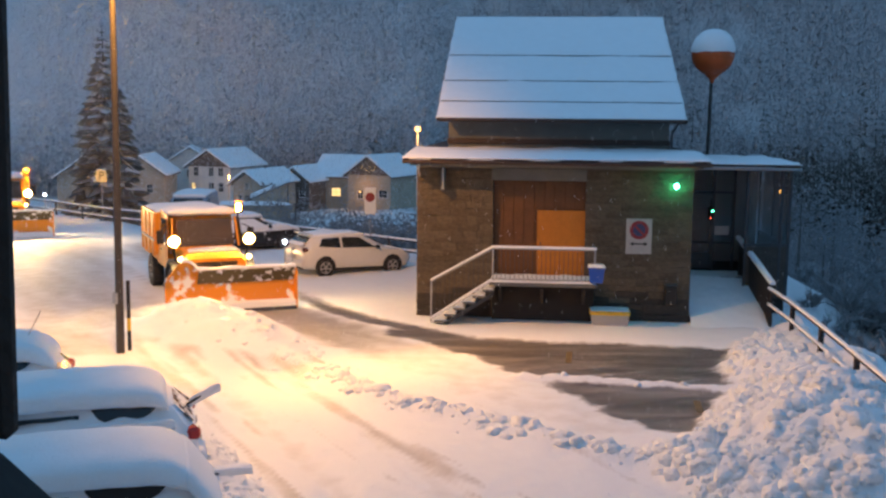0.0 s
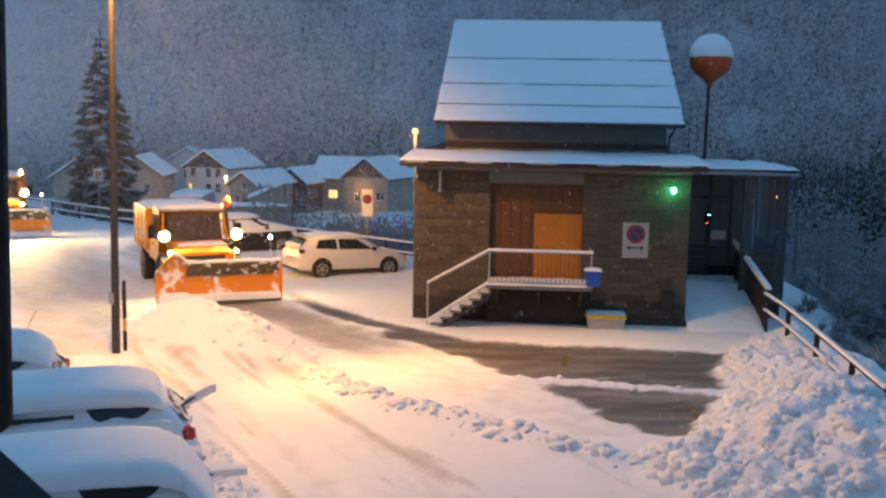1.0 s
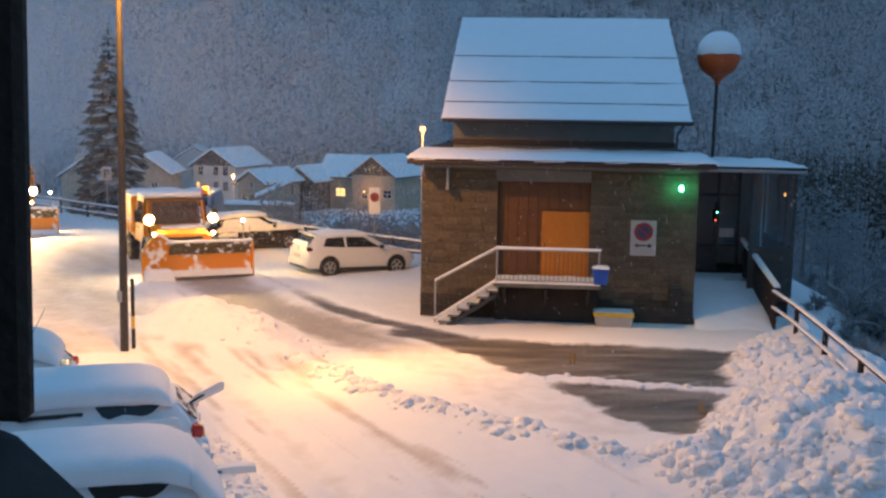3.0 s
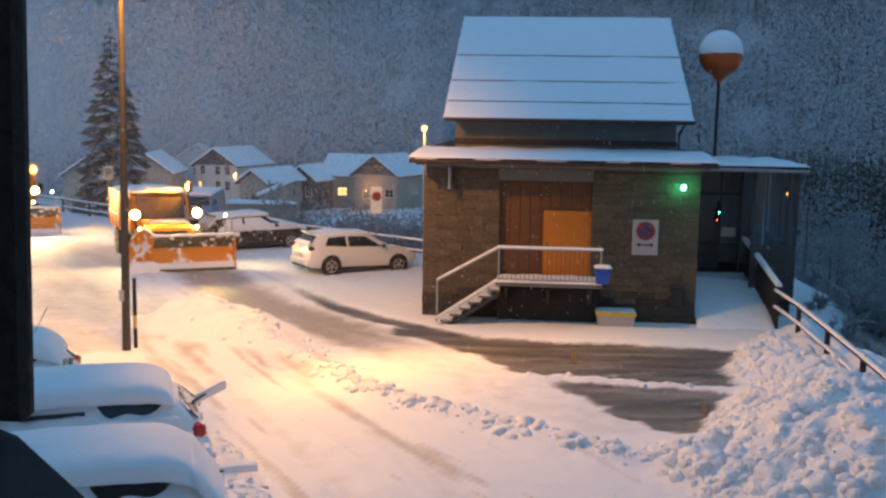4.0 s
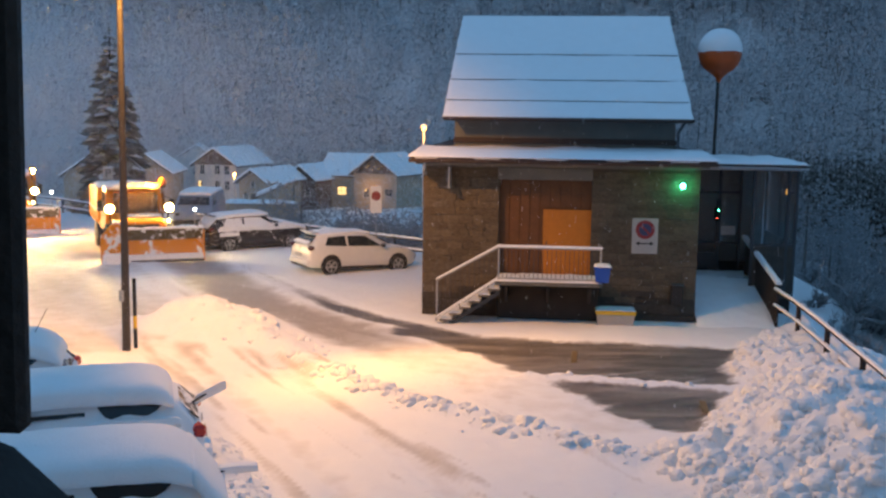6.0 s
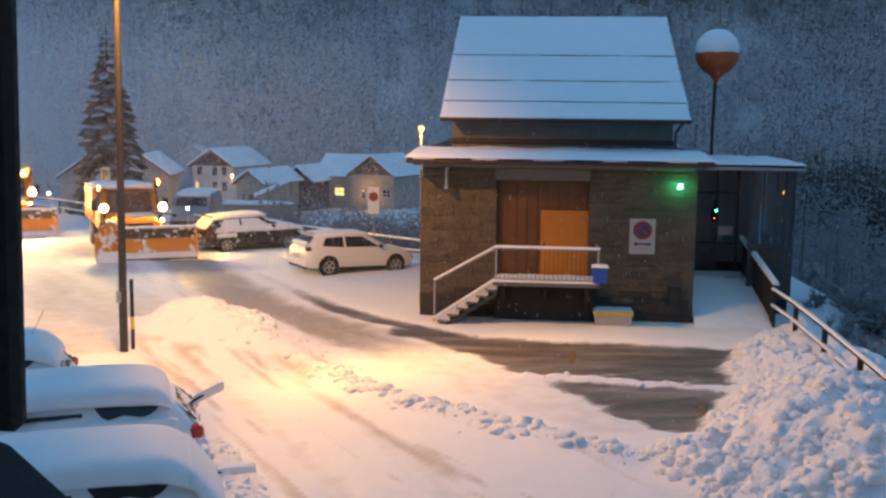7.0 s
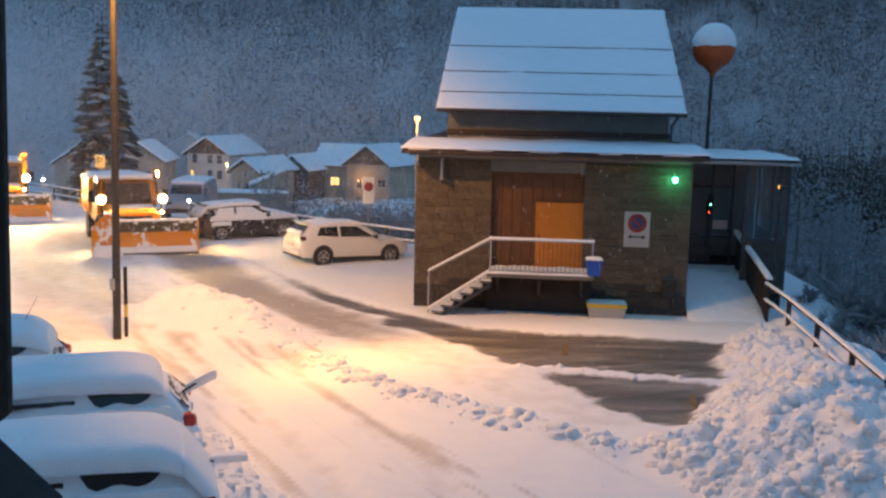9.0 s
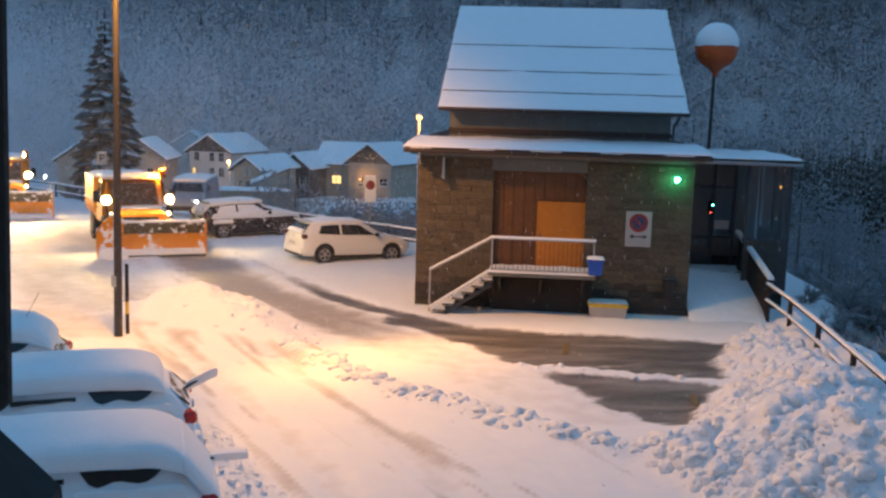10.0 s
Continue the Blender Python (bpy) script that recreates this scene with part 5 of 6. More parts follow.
# snow ploughs
def plough_truck(m, label):
    """Municipal truck; front towards -y, origin on the ground under the headlights."""
    t = thing("snow_plough_truck", m, label, "truck", "snow plough trucks")
    wheels = []
    part("chassis", Mesh().box((0, 2.5, 0.72), (0.9, 5.4, 0.3), b=0.03), DARKSTEEL, t)
    cab = Mesh().loft([[(sx * w, y, z) for sx, y, z, w in ((-1, 0.72, 1.5, 1.12), (-1, 1.02, 2.46, 1.04), (-1, 1.12, 2.54, 1.0), (-1, 2.3, 2.56, 1.02), (-1, 2.36, 0.95, 1.14), (-1, 0.66, 0.95, 1.14))] for sx in (-1, 1)])
    cabo = part("cab", cab, ORANGE, t, "orange cab")
    part("windscreen", Mesh().loft([[(-0.84, 0.715 - o, 1.6), (0.84, 0.715 - o, 1.6), (0.8, 0.985 - o, 2.36), (-0.8, 0.985 - o, 2.36)] for o in (0.0, 0.03)]), CABGLASS, cabo)
    for sx in (-1, 1):
        part("side_window", Mesh().loft([[(sx * (1.135 + o - 0.06 * (z - 1.6)), y, z) for y, z in ((0.9, 1.62), (1.75, 1.62), (1.75, 2.36), (1.12, 2.36))] for o in (-0.015, 0.012)]), GLASS, cabo)
        part("door_handle", Mesh().box((sx * 1.15, 1.6, 1.45), (0.03, 0.16, 0.04), b=0.01), BLACK, cabo)
        part("mirror", Mesh().rod((sx * 1.1, 0.85, 2.2), (sx * 1.32, 0.7, 2.1), 0.015).box((sx * 1.33, 0.68, 1.9), (0.2, 0.06, 0.4), b=0.02), BLACK, cabo)
        part("pillar", Mesh().rod((sx * 0.98, 0.69, 1.56), (sx * 0.93, 0.97, 2.4), 0.035), ORANGE, cabo)
    part("wiper", Mesh().rod((-0.3, 0.66, 1.6), (0.25, 0.72, 1.72), 0.012), BLACK, cabo)
    part("roof_snow", snow_lid(-1.02, 1.02, 0.62, 2.55, 0.13, 40), FLUFF, cabo, smooth=60).matrix_basis = pose(0, 1.7, 0)
    bonnet = Mesh().loft([[(-0.86, y, 0.9), (-0.92, y, z - 0.14), (-0.78, y, z), (0.78, y, z), (0.92, y, z - 0.14), (0.86, y, 0.9)] for y, z in ((-0.42, 1.36), (-0.3, 1.46), (0.76, 1.6))])
    part("bonnet", bonnet, ORANGE, t)
    part("bonnet_snow", snow_lid(-0.75, 0.75, 0.3, 1.52, 0.07, 42), FLUFF, t, smooth=60).matrix_basis = pose(0.1, 0.3, 0)
    part("grille", Mesh().box((0, -0.43, 1.1), (1.3, 0.05, 0.34), b=0.015), BLACK, t)
    part("bumper", Mesh().box((0, -0.5, 0.72), (2.2, 0.24, 0.3), b=0.04), ORANGE, t)
    for sx in (-1, 1):
        part("fender", Mesh().loft([[(sx * x, 0.15 + 0.72 * math.cos(a), 0.55 + 0.72 * math.sin(a)) for a in np.linspace(-0.1, 3.24, 12)] + [(sx * x, 0.15 + 0.64 * math.cos(a), 0.55 + 0.64 * math.sin(a)) for a in np.linspace(3.24, -0.1, 12)] for x in (0.85, 1.2)]), BLACK, t)
        hl = part("headlight", Mesh().lathe([(0.1, -0.09), (0.155, -0.05), (0.16, 0.07), (0.1, 0.1)], 20, Matrix.Translation((sx * 1.08, 0.0, 1.85)) @ pose(0, 0, 0, 90)), BLACK, t, smooth=True)
        # wide glowing disc behind the lens, added as its halo
        part("reflector", Mesh().lathe([(0.185, 0.0), (0.185, 0.02)], 24, Matrix.Translation((sx * 1.08, -0.1, 1.85)) @ pose(0, 0, 0, 90)), HALO, hl)
        part("lens", Mesh().lathe([(0.125, 0.0), (0.11, 0.02)], 20, Matrix.Translation((sx * 1.08, -0.121, 1.85)) @ pose(0, 0, 0, 90)), HEADLIGHT, hl)
        part("headlight_stalk", Mesh().rod((sx * 1.0, 0.1, 1.2), (sx * 1.08, 0.02, 1.72), 0.03), BLACK, t)
        ll = part("low_lamp", Mesh().lathe([(0.1, -0.05), (0.11, 0.05)], 16, Matrix.Translation((sx * 0.98, -0.42, 1.38)) @ pose(0, 0, 0, 90)), BLACK, t)
        part("lens", Mesh().lathe([(0.07, 0.0), (0.07, 0.01)], 16, Matrix.Translation((sx * 0.98, -0.48, 1.38)) @ pose(0, 0, 0, 90)), LOWLIGHT, ll)
        for y in (0.15, 3.5):
            treads = Mesh().lathe([(0.3, -0.16), (0.48, -0.17), (0.52, -0.12), (0.52, 0.12), (0.48, 0.17), (0.3, 0.16)], 26, pose(0, 0, 0, 0, 90))
            for q in range(18):
                treads.box((0, 0, 0), (0.3, 0.08, 0.05), m=pose(0, 0, 0, q * 20) @ pose(0, 0, 0.52), b=0.012)
            w = part("wheel", treads, BLACK, t, smooth=True)
            w.matrix_basis = pose(sx * 1.0, y, 0.54)
            wheels.append(w)
            part("rim", Mesh().lathe([(0.31, -0.14), (0.28, 0.14)], 20, pose(0, 0, 0, 0, 90)).lathe([(0.1, -0.19), (0.09, 0.19)], 12, pose(0, 0, 0, 0, 90)), DARKSTEEL, w)
            for q in range(6):
                part("wheel_nut", Mesh().rod((-0.19, 0.17 * math.cos(q * 1.047), 0.17 * math.sin(q * 1.047)), (0.19, 0.17 * math.cos(q * 1.047), 0.17 * math.sin(q * 1.047)), 0.02, n=6), STEEL, w)
    hopper = part("spreader_body", Mesh().loft([[(-1.12, y, 1.0), (-1.18, y, 1.3), (-1.18, y, z), (1.18, y, z), (1.18, y, 1.3), (1.12, y, 1.0)] for y, z in ((2.45, 2.45), (5.0, 2.45))]), ORANGE, t, "orange salt spreader body")
    for sx in (-1, 1):
        for k in range(4):
            part("rib", Mesh().box((sx * 1.19, 2.6 + k * 0.75, 1.75), (0.05, 0.08, 1.3), b=0.01), ORANGE, hopper)
        part("side_rail", Mesh().box((sx * 1.2, 3.72, 1.6), (0.04, 2.5, 0.07), b=0.01), STEEL, hopper)
    part("load_snow", snow_lid(-1.1, 1.1, 1.2, 2.44, 0.14, 44), FLUFF, hopper, smooth=60).matrix_basis = pose(0, 3.72, 0)
    # plough blade, hollow towards the front, with its ends curled forwards
    prof = [(-0.3, 0.04), (-0.17, 0.2), (-0.05, 0.48), (0.0, 0.8), (-0.07, 1.04), (-0.2, 1.2)]
    xs = [-1.62, -1.56, -1.42, -1.25, -1.08, -0.92, -0.8, -0.7, -0.3, 0.2, 0.8, 1.4, 2.0]
    wing = lambda x: max(0.0, (-0.7 - x) / 0.92)
    line = lambda x: -1.3 - 0.07 * (x + 0.7) - 0.34 * wing(x) ** 0.9
    tall = lambda x: 1 + 0.24 * math.sin(math.pi * min(1.0, wing(x) * 1.12)) - 0.1 * wing(x) ** 3
    blade = part("plough_blade", Mesh().loft([[(x, y + line(x), z * tall(x)) for y, z in prof] + [(x, y + line(x) + 0.05, z * tall(x)) for y, z in reversed(prof)] for x in xs]), BLADE, t, "curved orange plough blade smeared with snow", smooth=30)
    straight = [x for x in xs if x >= -0.71]
    part("rubber_lip", Mesh().loft([[(x, line(x) - 0.03 + o, 0.8) if k == 0 else (x, line(x) - 0.25 + o, 1.2) for k, o in ((0, -0.02), (1, -0.02), (1, 0.02), (0, 0.02))] for x in straight]), BLADETOP, blade)
    part("cutting_edge", Mesh().loft([[(x, line(x) - 0.34, 0.0), (x, line(x) - 0.28, 0.12), (x, line(x) - 0.25, 0.12), (x, line(x) - 0.3, 0.0)] for x in straight]), DARKSTEEL, blade)
    part("snow_band", Mesh().loft([[(x, line(x) - 0.33, 0.1), (x, line(x) - 0.31, 0.24 + 0.04 * math.sin(3 * x)), (x, line(x) - 0.2, 0.3), (x, line(x) - 0.2, 0.1)] for x in np.linspace(-0.7, 1.98, 30)]), FLUFF, blade)
    part("top_snow", Mesh().loft([[(x, line(x) - 0.25, 1.2 * tall(x)), (x, line(x) - 0.26, 1.24 * tall(x) + 0.02), (x, line(x) - 0.2, 1.24 * tall(x) + 0.05 + 0.015 * math.sin(7 * x)), (x, line(x) - 0.13, 1.24 * tall(x) + 0.02), (x, line(x) - 0.13, 1.2 * tall(x))] for x in np.linspace(-1.2, 2.0, 40)]), FLUFF, blade, smooth=60)
    part("end_snow", snow_lid(-1.6, -0.62, 0.17, 0.06, 0.36, 47, nx=20, ny=14), FLUFF, blade, smooth=60).matrix_basis = pose(0, -1.76, 0)
    part("end_plate", Mesh().prism([(-1.8, 0.03), (-1.5, 0.05), (-1.46, 0.8), (-1.66, 1.2), (-1.8, 1.1)], "x", 1.99, 2.03), ORANGE, blade)
    for x in (1.72, 1.94):
        rod_ = part("marker_rod", Mesh().rod((x, -1.62, 1.2), (x, -1.62, 1.86 if x < 1.8 else 1.74), 0.018), STEEL, blade)
        if x < 1.8:
            part("marker_lamp", Mesh().lathe([(0.01, -0.06), (0.055, -0.03), (0.055, 0.03), (0.01, 0.06)], 14, Matrix.Translation((x, -1.62, 1.9))), HEADSMALL, rod_)
    part("push_frame", Mesh().rod((-0.5, -0.5, 0.7), (-0.5, -1.3, 0.5), 0.07).rod((0.5, -0.5, 0.7), (0.7, -1.4, 0.5), 0.07).box((0.1, -1.2, 0.55), (1.8, 0.12, 0.3), rz=-4, b=0.03), DARKSTEEL, t)
    part("beacon_stalk", Mesh().rod((0.98, 0.95, 2.3), (1.03, 0.85, 2.62), 0.03), DARKSTEEL, t)
    part("beacon_base", Mesh().lathe([(0.13, 2.54), (0.13, 2.59)], 18, pose(1.03, 0.85, 0)), BLACK, t)
    part("beacon_dome", Mesh().lathe([(0.13, 2.59), (0.13, 2.8), (0.09, 2.87), (0.02, 2.89)], 18, pose(1.03, 0.85, 0)), AMBER, t, "amber beacon lens", smooth=True).visible_shadow = False
    rot = part("beacon_reflector", Mesh().box((0, -0.03, 0.0), (0.13, 0.012, 0.2)), BEACON, t, "spinning lit reflector")
    part("shield", Mesh().box((0, -0.01, 0), (0.15, 0.02, 0.21), b=0.004).box((-0.07, -0.05, 0), (0.008, 0.08, 0.21)).box((0.07, -0.05, 0), (0.008, 0.08, 0.21)), BLACK, rot)
    rot.matrix_basis = pose(1.03, 0.85, 2.69)
    return t, rot, wheels


LOWLIGHT = material("dim_low_headlight", (0.9, 0.8, 0.5), 0.3, vary=0.0, bump=0.0, glow=(1.0, 0.66, 0.25, 18))
truck, truck_beacon, truck_wheels = plough_truck(pose(-7.26, 30.2, 0.02, rz=22.5), "orange snow plough truck with lit headlights and amber beacon")
truck_far, far_beacon, far_wheels = plough_truck(pose(-19.6, 44.6, -0.06, rz=24), "second orange snow plough truck waiting on the road")


# ---- village in the valley ----
def gable_house(x, y, z, w, d, eave, ridge, rz, wall, label, windows=(), side_windows=(), gable=None, roof_over=0.5, chimney=False, door=None):
    """A house with its gable towards the camera; windows are (u, z, w, h, lit) on the gable front."""
    t = thing("house", pose(x, y, z, rz=rz), label, "house", "village houses")
    part("wall", Mesh().prism([(-w / 2, -3), (w / 2, -3), (w / 2, eave), (0, ridge - 0.1), (-w / 2, eave)], "y", 0, d), wall, t)
    k = (ridge - eave) / (w / 2)
    for s in (-1, 1):
        part("roof", Mesh().loft([[(0, yy, ridge), (s * (w / 2 + roof_over), yy, eave - k * roof_over), (s * (w / 2 + roof_over), yy, eave - k * roof_over + 0.16), (0, yy, ridge + 0.16)] for yy in (-0.7, d + 0.5)]), HOUSEDARK, t)
        part("roof_snow", Mesh().loft([[(0, yy, ridge + 0.17), (s * (w / 2 + roof_over + 0.05), yy, eave - k * roof_over + 0.17), (s * (w / 2 + roof_over + 0.05), yy, eave - k * roof_over + 0.4), (s * w * 0.25, yy, (ridge + eave) / 2 + 0.5), (0, yy, ridge + 0.45)] for yy in (-0.75, d * 0.3, d * 0.7, d + 0.55)]), FLUFF, t)
    if gable:
        part("gable_cladding", Mesh().prism([(-w / 2 + 0.1, eave), (w / 2 - 0.1, eave), (0, ridge - 0.2)], "y", -0.06, -0.01), gable, t)
    for u, zz, ww, hh, lit in windows:
        win = part("window", Mesh().box((u, -0.03, zz), (ww, 0.08, hh)), LITWINDOW if lit else GLASS, t)
        part("frame", Mesh().box((u, -0.08, zz), (0.06, 0.03, hh)).box((u, -0.08, zz), (ww, 0.03, 0.06)).box((u, -0.06, zz - hh / 2 - 0.06), (ww + 0.3, 0.14, 0.1)).box((u - ww / 2 - 0.05, -0.07, zz), (0.1, 0.06, hh)).box((u + ww / 2 + 0.05, -0.07, zz), (0.1, 0.06, hh)), HOUSEDARK if lit else HOUSEWALL, win)
    for v, zz, ww, hh, s, *lit in side_windows:
        win = part("side_window", Mesh().box((s * (w / 2 + 0.02), v, zz), (0.08, ww, hh)), LITWINDOW if lit else GLASS, t)
        if lit:
            part("frame", Mesh().box((s * (w / 2 + 0.07), v, zz), (0.04, 0.08, hh)).box((s * (w / 2 + 0.07), v, zz), (0.04, ww, 0.08)), HOUSEDARK, win)
    if door:
        part("door", Mesh().box((door[0], -0.05, door[1] + 1.0), (1.0, 0.1, 2.1)), HOUSEDARK, t)
    if chimney:
        ch = part("chimney", Mesh().box((w * 0.18, d * 0.6, ridge - 0.1), (0.7, 0.7, 1.6)), HOUSESTONE, t)
        part("cap", Mesh().box((w * 0.18, d * 0.6, ridge + 0.8), (0.9, 0.9, 0.25), b=0.06), FLUFF, ch)
    return t


gable_house(-11.5, 150, -9.3, 7.2, 9, 5.6, 8.2, -25, HOUSESTONE, "grey-brown house with a dark timber gable and broad snowy roof", [(2.4, 2.9, 1.3, 1.0, False), (-1.4, 2.7, 0.8, 1.2, False)], gable=HOUSEDARK)
gable_house(-12.6, 157, -9.3, 8, 6.5, 5.2, 7.9, 76, HOUSESTONE, "low house wing with a snowy roof and one lit window", [], side_windows=[(3.3, 2.76, 1.3, 1.1, -1, True)], chimney=False)
gable_house(-3.0, 163, -9.3, 14, 9, 4.8, 7.2, 84, HOUSEWALL, "long pale house with a broad snowy roof", [], side_windows=[(2, 3, 1, 1.3, 1), (5, 3, 1, 1.3, 1)])
gable_house(-22.4, 150, -9.3, 4.6, 14, 4.7, 6.5, -20, HOUSEDARK, "old timber house with a snowy roof", [(-1, 2.8, 0.8, 1.0, False), (1.2, 2.8, 0.8, 1.0, False)], chimney=False)
gable_house(-37.4, 160, -10.3, 7.4, 11, 7.1, 9.5, -18, HOUSEWALL, "tall pale three-storey house with small windows", [(-2.3, 6.3, 0.8, 1.3, False), (0.4, 6.3, 0.8, 1.3, False), (2.1, 6.3, 0.8, 1.3, False), (0.4, 3.9, 0.8, 1.3, False), (2.1, 3.9, 0.8, 1.3, False), (-2.8, 3.9, 0.5, 1.0, True), (0.4, 1.4, 0.8, 1.1, False)], side_windows=[(2, 3.9, 0.9, 1.3, 1), (5, 3.9, 0.9, 1.3, 1)], gable=HOUSEDARK)
gable_house(-27.6, 140, -8.4, 4.3, 10, 4.0, 5.5, -20, HOUSESTONE, "small brown house with a dark door", [(0.1, 3.7, 0.5, 0.7, False), (-1.0, 2.0, 0.6, 0.8, False)], door=(0.3, 0.3), chimney=False)
gable_house(-45.3, 150, -9.6, 7.0, 10, 5.7, 8.2, 4, HOUSESTONE, "brown house with a snowy gable roof", [(-1.4, 3.6, 0.8, 1.2, False), (1.4, 3.6, 0.8, 1.2, False)])
gable_house(-43.5, 172, -9.0, 8.0, 11, 5.6, 8.2, 10, HOUSEWALL, "house half hidden behind the others", [(0, 4, 0.9, 1.2, False)])
gable_house(-54.0, 150, -9.0, 7.0, 10, 4.6, 7.0, 6, HOUSESTONE, "brown house behind the spruce tree", [(0, 3, 0.9, 1.2, False)])
shed = thing("shed", pose(-22.1, 128, -7.9, rz=10), "open shed with a slanting snowy roof", "shed")
part("wall", Mesh().box((0, 1.5, 1.0), (3.4, 0.2, 2.2)).box((1.7, 0, 1.0), (0.2, 3, 2.2)), HOUSESTONE, shed)
part("roof", Mesh().loft([[(-2.6, yy, 2.5), (2.2, yy, 4.6), (2.2, yy, 4.75), (-2.6, yy, 2.65)] for yy in (-1.8, 1.9)]), HOUSEDARK, shed)
part("snow", Mesh().loft([[(-2.65, yy, 2.66), (2.25, yy, 4.76), (2.25, yy, 5.05), (-2.6, yy, 2.95)] for yy in (-1.85, 1.95)]), FLUFF, shed)
for u in (-2.2, 2.0):
    part("post", Mesh().box((u, -1.5, 1.2 if u < 0 else 2.1), (0.18, 0.18, 2.6 if u < 0 else 4.4)), HOUSEDARK, shed)
garden = thing("garden_wall", pose(-18.9, 100, -6.2, rz=2), "low garden wall with a thick cap of snow", "wall")
part("masonry", Mesh().box((0, 0, 0.9), (7.0, 0.4, 3.2), b=0.03), HOUSESTONE, garden)
part("snow_cap", snow_sheet((-3.55, 3.55), (-0.5, 0.5), lambda u, v: 2.504, 0.35, 81, 40, 8), FLUFF, garden, smooth=60)
deco = thing("gable_garland", pose(-11.6, 149.75, -2.75, rz=-25), "faint string of white lights on the dark gable", "lights")
for k in range(9):
    part("light", Mesh().lathe([(0.01, -0.05), (0.06, 0), (0.01, 0.05)], 6, Matrix.Translation((-1.2 + k * 0.3, 0, 0.3 * math.sin(k * 1.7)))), LITWINDOW, deco)


porch_lamp = thing("house_lamp", pose(-12.75, 149.9, -6.1, rz=-25), "bright lamp beside the house door", "lamp")
part("bracket", Mesh().box((0, 0.1, 0.12), (0.1, 0.5, 0.08), b=0.02), DARKSTEEL, porch_lamp)
part("globe", Mesh().lathe([(0.03, -0.16), (0.15, -0.08), (0.16, 0.04), (0.05, 0.14)], 12, Matrix.Translation((0, -0.18, 0))), LITWINDOW, porch_lamp, smooth=True)


# ---- trees ----
def grown(seed, size, levels=4, spread=0.75, fork=4, up=0.25):
    """A leafless tree or bush as three-sided tapered limbs: vertices, faces and a flag for the snowy upper side."""
    r = random.Random(seed)
    vs, fs, sl = [], [], []

    def limb(p, d, length, rad, lev):
        q = p + d * length
        side = d.cross(Vector((0.3, 0.2, 1))).normalized() if abs(d.z) < 0.95 else Vector((1, 0, 0))
        other = side.cross(d).normalized()
        k = len(vs)
        for c, rr in ((p, rad), (q, rad * 0.55)):
            for a in (math.pi / 2, math.pi * 7 / 6, math.pi * 11 / 6):
                vs.append(c + side * (rr * math.cos(a)) + other * (rr * math.sin(a)))
        for i in range(3):
            fs.append((k + i, k + (i + 1) % 3, k + 3 + (i + 1) % 3, k + 3 + i))
            sl.append(1 if lev >= 1 else 0)
        if lev < levels:
            for i in range(fork + (1 if lev else 1)):
                u = 0.35 + 0.65 * (i + r.random()) / (fork + 1)
                e = (d + Vector((r.gauss(0, spread), r.gauss(0, spread), r.gauss(up, spread * 0.6)))).normalized()
                limb(p + d * (length * u), e, length * r.uniform(0.5, 0.72), rad * (0.62 if lev < 2 else 0.75), lev + 1)

    for i in range(1 if size > 4 else 4):
        d0 = Vector((r.gauss(0, 0.12), r.gauss(0, 0.12), 1)) if size > 4 else Vector((r.gauss(0, 0.6), r.gauss(0, 0.6), 1))
        limb(Vector((r.gauss(0, 0.1), r.gauss(0, 0.1), -0.3)), d0.normalized(), size * 0.36, size * 0.018 + 0.02, 0)
    return np.array(vs), np.array(fs), np.array(sl)


def conifer(seed, h, whorls=13, per=8):
    """A spruce as a trunk with whorls of drooping three-piece boughs, snow on their upper sides."""
    r = random.Random(seed)
    vs, fs, sl = [], [], []
    n = 6
    for z, rad in ((-0.5, h * 0.016), (h * 0.98, 0.01)):
        vs += [(rad * math.cos(2 * math.pi * i / n), rad * math.sin(2 * math.pi * i / n), z) for i in range(n)]
    fs += [(i, (i + 1) % n, n + (i + 1) % n, n + i) for i in range(n)]
    sl += [2] * n
    for w in range(whorls):
        f = w / (whorls - 1)
        z0 = h * (0.1 + 0.88 * f)
        reach = h * 0.2 * (1 - f) ** 0.8 + 0.12
        for b in range(max(4, int(per * (1 - 0.4 * f)))):
            a = r.random() * 2 * math.pi
            L = reach * r.uniform(0.55, 1.12)
            dz = -L * r.uniform(0.2, 0.6)
            c, s = math.cos(a), math.sin(a)
            wd = L * r.uniform(0.24, 0.36)
            at = lambda u, v, zz: (c * u - s * v, s * u + c * v, zz)
            for snow in (0, 1):
                lift = 0.05 * L if snow else 0.0
                sh = r.uniform(0.5, 1.0) if snow else 1.0
                if snow and r.random() < 0.25:
                    continue
                k = len(vs)
                vs += [at(0, 0, z0 + lift), at(L * 0.55 * sh, wd * sh, z0 + dz * 0.55 + lift - 0.05 * L), at(L * sh, 0, z0 + dz * sh + lift), at(L * 0.55 * sh, -wd * sh, z0 + dz * 0.55 + lift - 0.05 * L), at(L * 0.5 * sh, 0, z0 + dz * 0.3 + lift + 0.1 * L), at(L * 0.5 * sh, 0, z0 + dz * 0.75 - 0.22 * L + lift)]
                fs += [(k, k + 1, k + 2, k + 4), (k, k + 4, k + 2, k + 3)]
                sl += [snow, snow]
                if not snow:
                    fs += [(k, k + 4, k + 2, k + 5)]
                    sl += [0]
    return np.array(vs), np.array(fs), np.array(sl)


